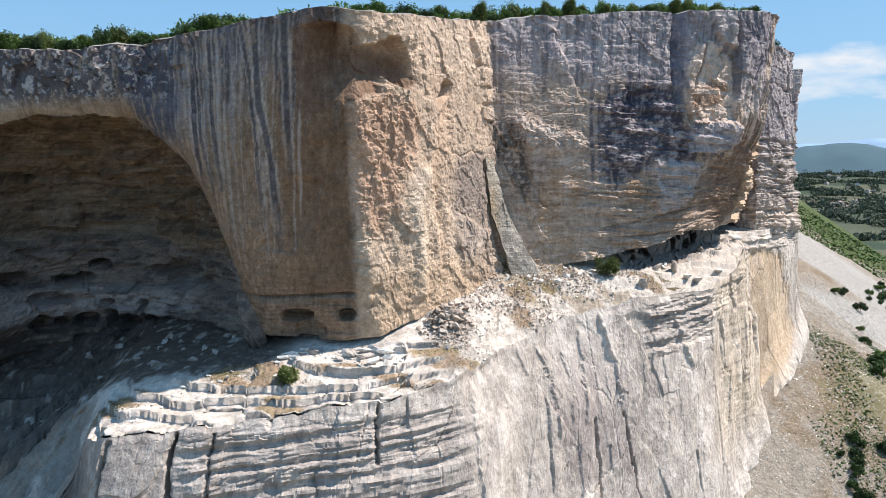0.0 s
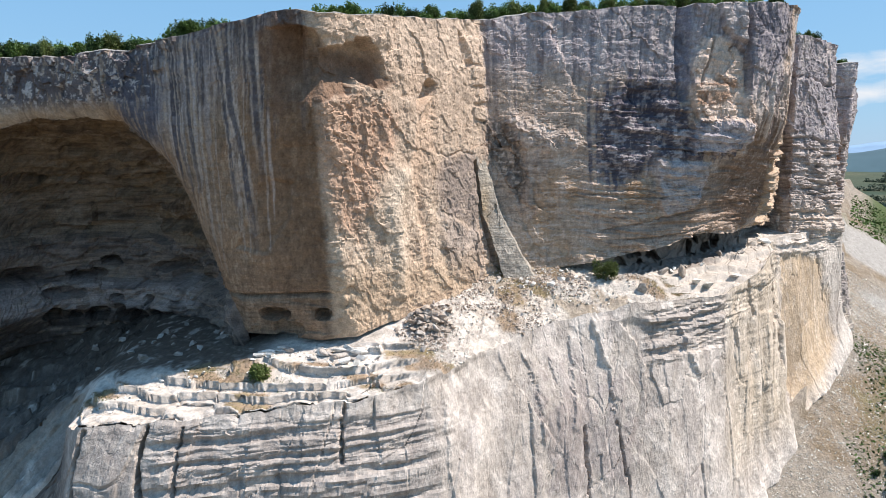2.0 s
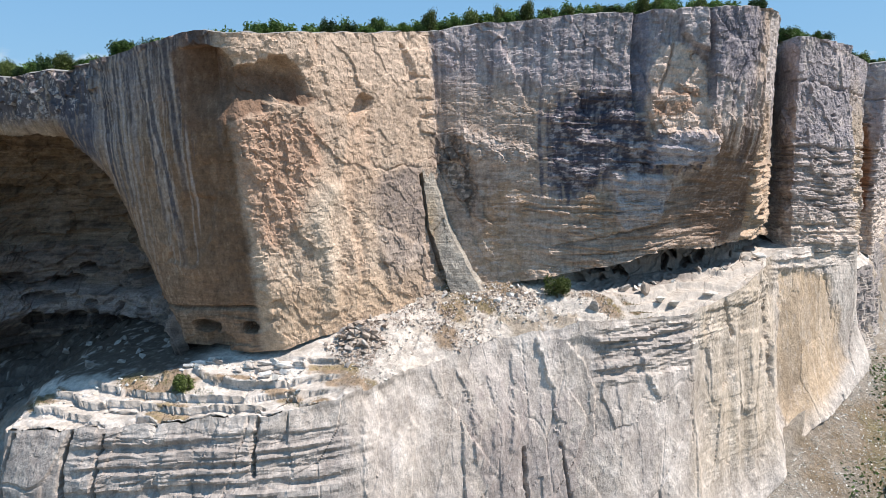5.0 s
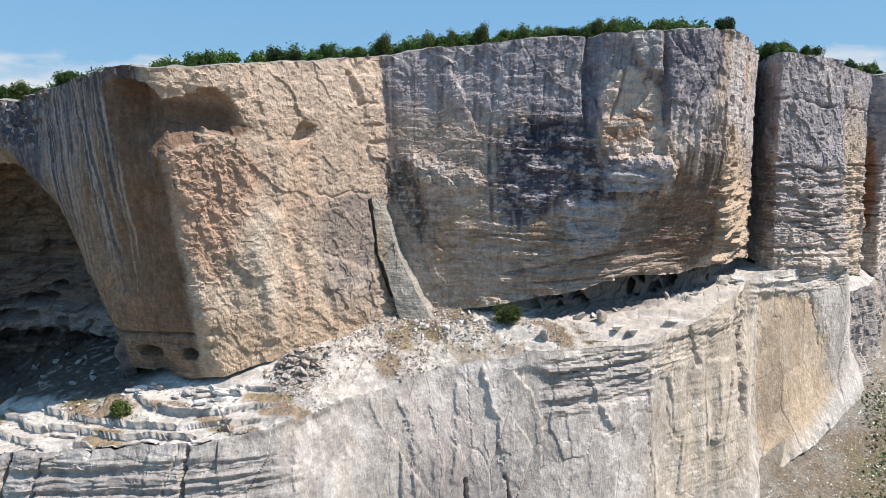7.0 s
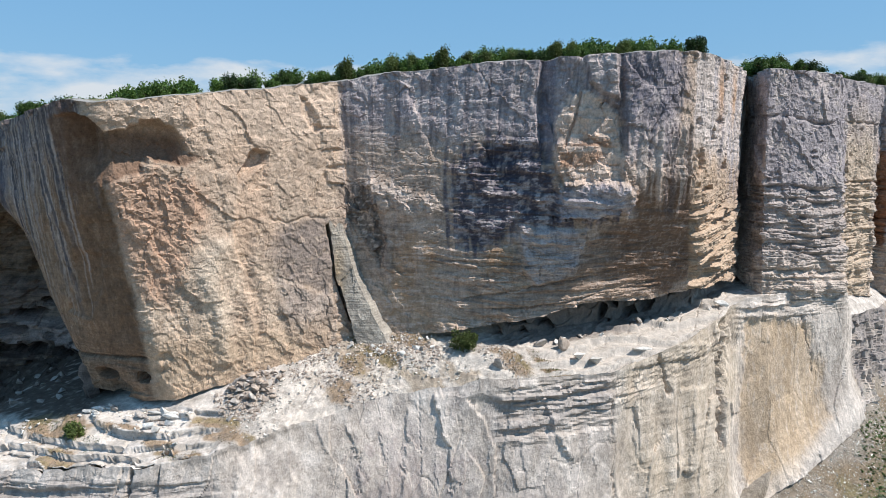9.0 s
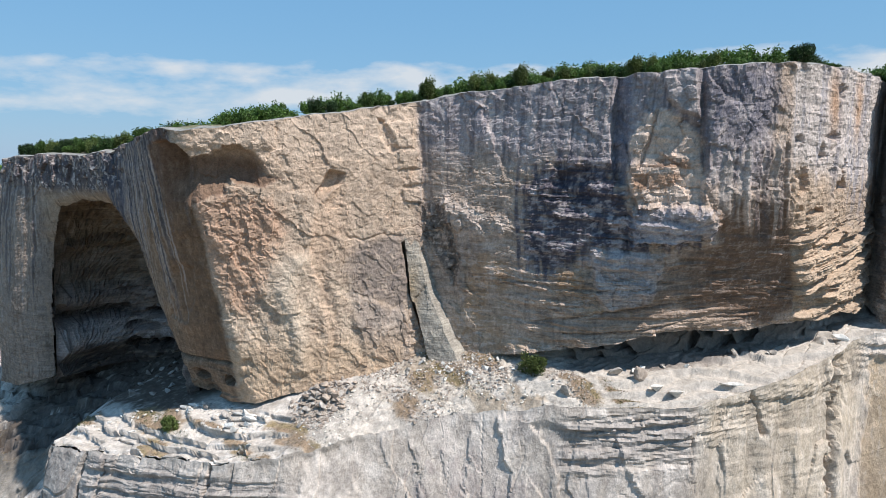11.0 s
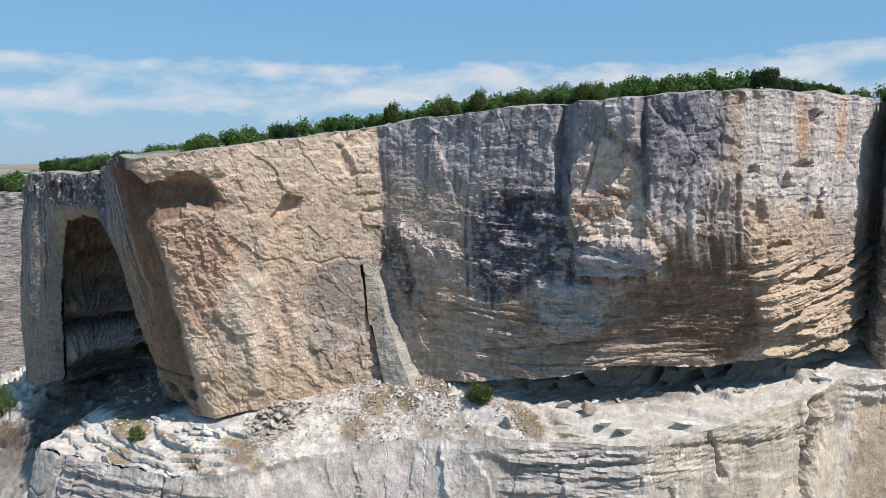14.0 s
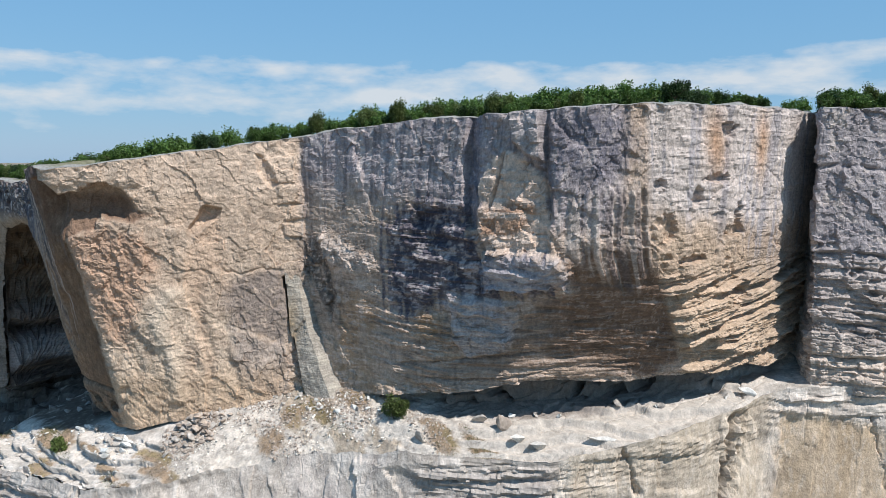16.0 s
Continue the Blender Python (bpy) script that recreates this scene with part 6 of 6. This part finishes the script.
for k in range(296):
    for attempt in range(30):
        x, y = rng.uniform(52, 135), rng.uniform(86, 215)
        h, d = ground_height(np.array([x]), np.array([y]))
        thick = vnoise(np.array([[x / 11, y / 11, 3.3]]))[0] * 1.3 + (0.4 if d[0] > 13 else -0.5) + 0.008 * d[0] - (0.9 if y > 150 else 0)
        if 3 < d[0] < 70 and thick > rng.uniform(-0.1, 0.6):
            break
    s = rng.uniform(0.5, 1.2) + 0.8 * rng.random() ** 3
    m = pose(x, y, h[0] - 0.1, 0, 0, rng.uniform(0, 360))
    o = left_over.pop() if left_over else copy_thing(rng.choice(SHRUBS), m)
    o.matrix_basis = m @ Matrix.Diagonal((s, s, s, 1))
    o["group"] = "shrubs on the slope"


def scatter(name, count, size, mat, label, category, x0, x1, y0, y1, far_most, seed, dense=None):
    """Small chips of rock or sprays of leaf over the slope, as one mesh."""
    r = np.random.RandomState(seed)
    x, y = r.uniform(x0, x1, count), r.uniform(y0, y1, count)
    z, d = ground_height(x, y)
    keep_ = (d > 1.0) & (d < far_most)
    if dense is not None:
        keep_ &= vnoise(np.stack([x / dense, y / dense, x * 0 + seed], 1)) + 0.010 * d > r.uniform(0.12, 0.6, count)
    p = np.stack([x, y, z], 1)[keep_]
    n = len(p)
    s = (size * (0.35 + r.rand(n) ** 3 * 1.6))[:, None]
    a = r.normal(size=(4, n, 3))
    a /= np.linalg.norm(a, axis=2, keepdims=True)
    v = np.stack([p + a[k] * s * (1, 1, 0.7) + (0, 0, 0.1 * size) for k in range(4)], 1).reshape(-1, 3)
    b = np.arange(n)[:, None] * 4
    f = np.concatenate([b + (0, 1, 2), b + (0, 2, 3), b + (0, 3, 1), b + (1, 3, 2)])
    tagged(new(name, mesh_of(name, v, f, mat, smooth=False)), label, category, kind="stuff")


scatter("scree", 170000, 0.13, SCREE, "loose grey limestone scree over the slope", "scree", 42, 110, 84, 190, 60, 3)
scatter("slope_scrub", 90000, 0.24, LEAF, "dark green scrub spreading over the stony slope", "scrub", 60, 130, 92, 160, 75, 6, 9.0)
scatter("hillside_scrub", 130000, 0.55, LEAF, "dense green scrub over the far hillside", "scrub", 105, 330, 226, 430, 190, 4, 22.0)

# ---- the far valley ----
def house_meshes():
    bm = bmesh.new()
    bmesh.ops.create_cube(bm, size=1, matrix=Matrix.Translation((0, 0, 0.5)) @ Matrix.Diagonal((12, 9, 5, 1)) @ Matrix.Translation((0, 0, 0)))
    for v in bm.verts:
        v.co.z += 2
    walls = bpy.data.meshes.new("wall")
    bm.to_mesh(walls)
    bm.free()
    walls.materials.append(PLASTER)
    roof = bpy.data.meshes.new("roof")
    roof.from_pydata([(-6.6, -5.2, 4.9), (6.6, -5.2, 4.9), (6.6, 5.2, 4.9), (-6.6, 5.2, 4.9), (-6.4, 0, 8.2), (6.4, 0, 8.2)], [],
                     [(0, 1, 5, 4), (2, 3, 4, 5), (1, 2, 5), (3, 0, 4), (3, 2, 1, 0)])
    roof.materials.append(ROOF)
    return walls, roof


walls_me, roof_me = house_meshes()
house = new("house")
for nm, me in (("wall", walls_me), ("roof", roof_me)):
    part_ = new(nm, me)
    part_.parent = house
tagged(house, "small pale village house with a grey roof", "house", "village in the valley")
for k in range(34):
    far_, a = rng.uniform(1500, 3000), radians(rng.uniform(26.5, 35))
    x, y = far_ * math.sin(a), far_ * math.cos(a)
    h, _ = ground_height(np.array([x]), np.array([y]))
    m = pose(x, y, h[0] - 1, 0, 0, rng.uniform(0, 180))
    if k:
        copy_thing(house, m)
    else:
        house.matrix_basis = m
r = np.random.RandomState(9)
v, base_ = [], 0
for k in range(64):
    far_, a = r.uniform(1000, 3000), np.radians(r.uniform(26, 36))
    cx, cy, run_, way_ = far_ * np.sin(a), far_ * np.cos(a), r.uniform(60, 260), r.uniform(0, 3.14)
    count = int(run_ * 4)
    q = r.uniform(-0.5, 0.5, count) * run_
    x, y = cx + q * np.cos(way_) + r.normal(size=count) * 4, cy + q * np.sin(way_) + r.normal(size=count) * 4
    h, _ = ground_height(x, y)
    tall = 9 + 5 * vnoise(np.stack([q / 9, q * 0 + k, q * 0], 1))
    v.append(np.stack([x, y, h + r.rand(count) * tall], 1))
p = np.concatenate(v)
a = r.normal(size=(3, len(p), 3)) * 2.2
v = np.stack([p + a[0], p + a[1], p + a[2]], 1).reshape(-1, 3)
tagged(new("valley_trees", mesh_of("valley_trees", v, np.arange(len(v)).reshape(-1, 3), FAR_LEAF, smooth=False)), "rows of dark poplars and orchards in the valley", "trees", kind="stuff")
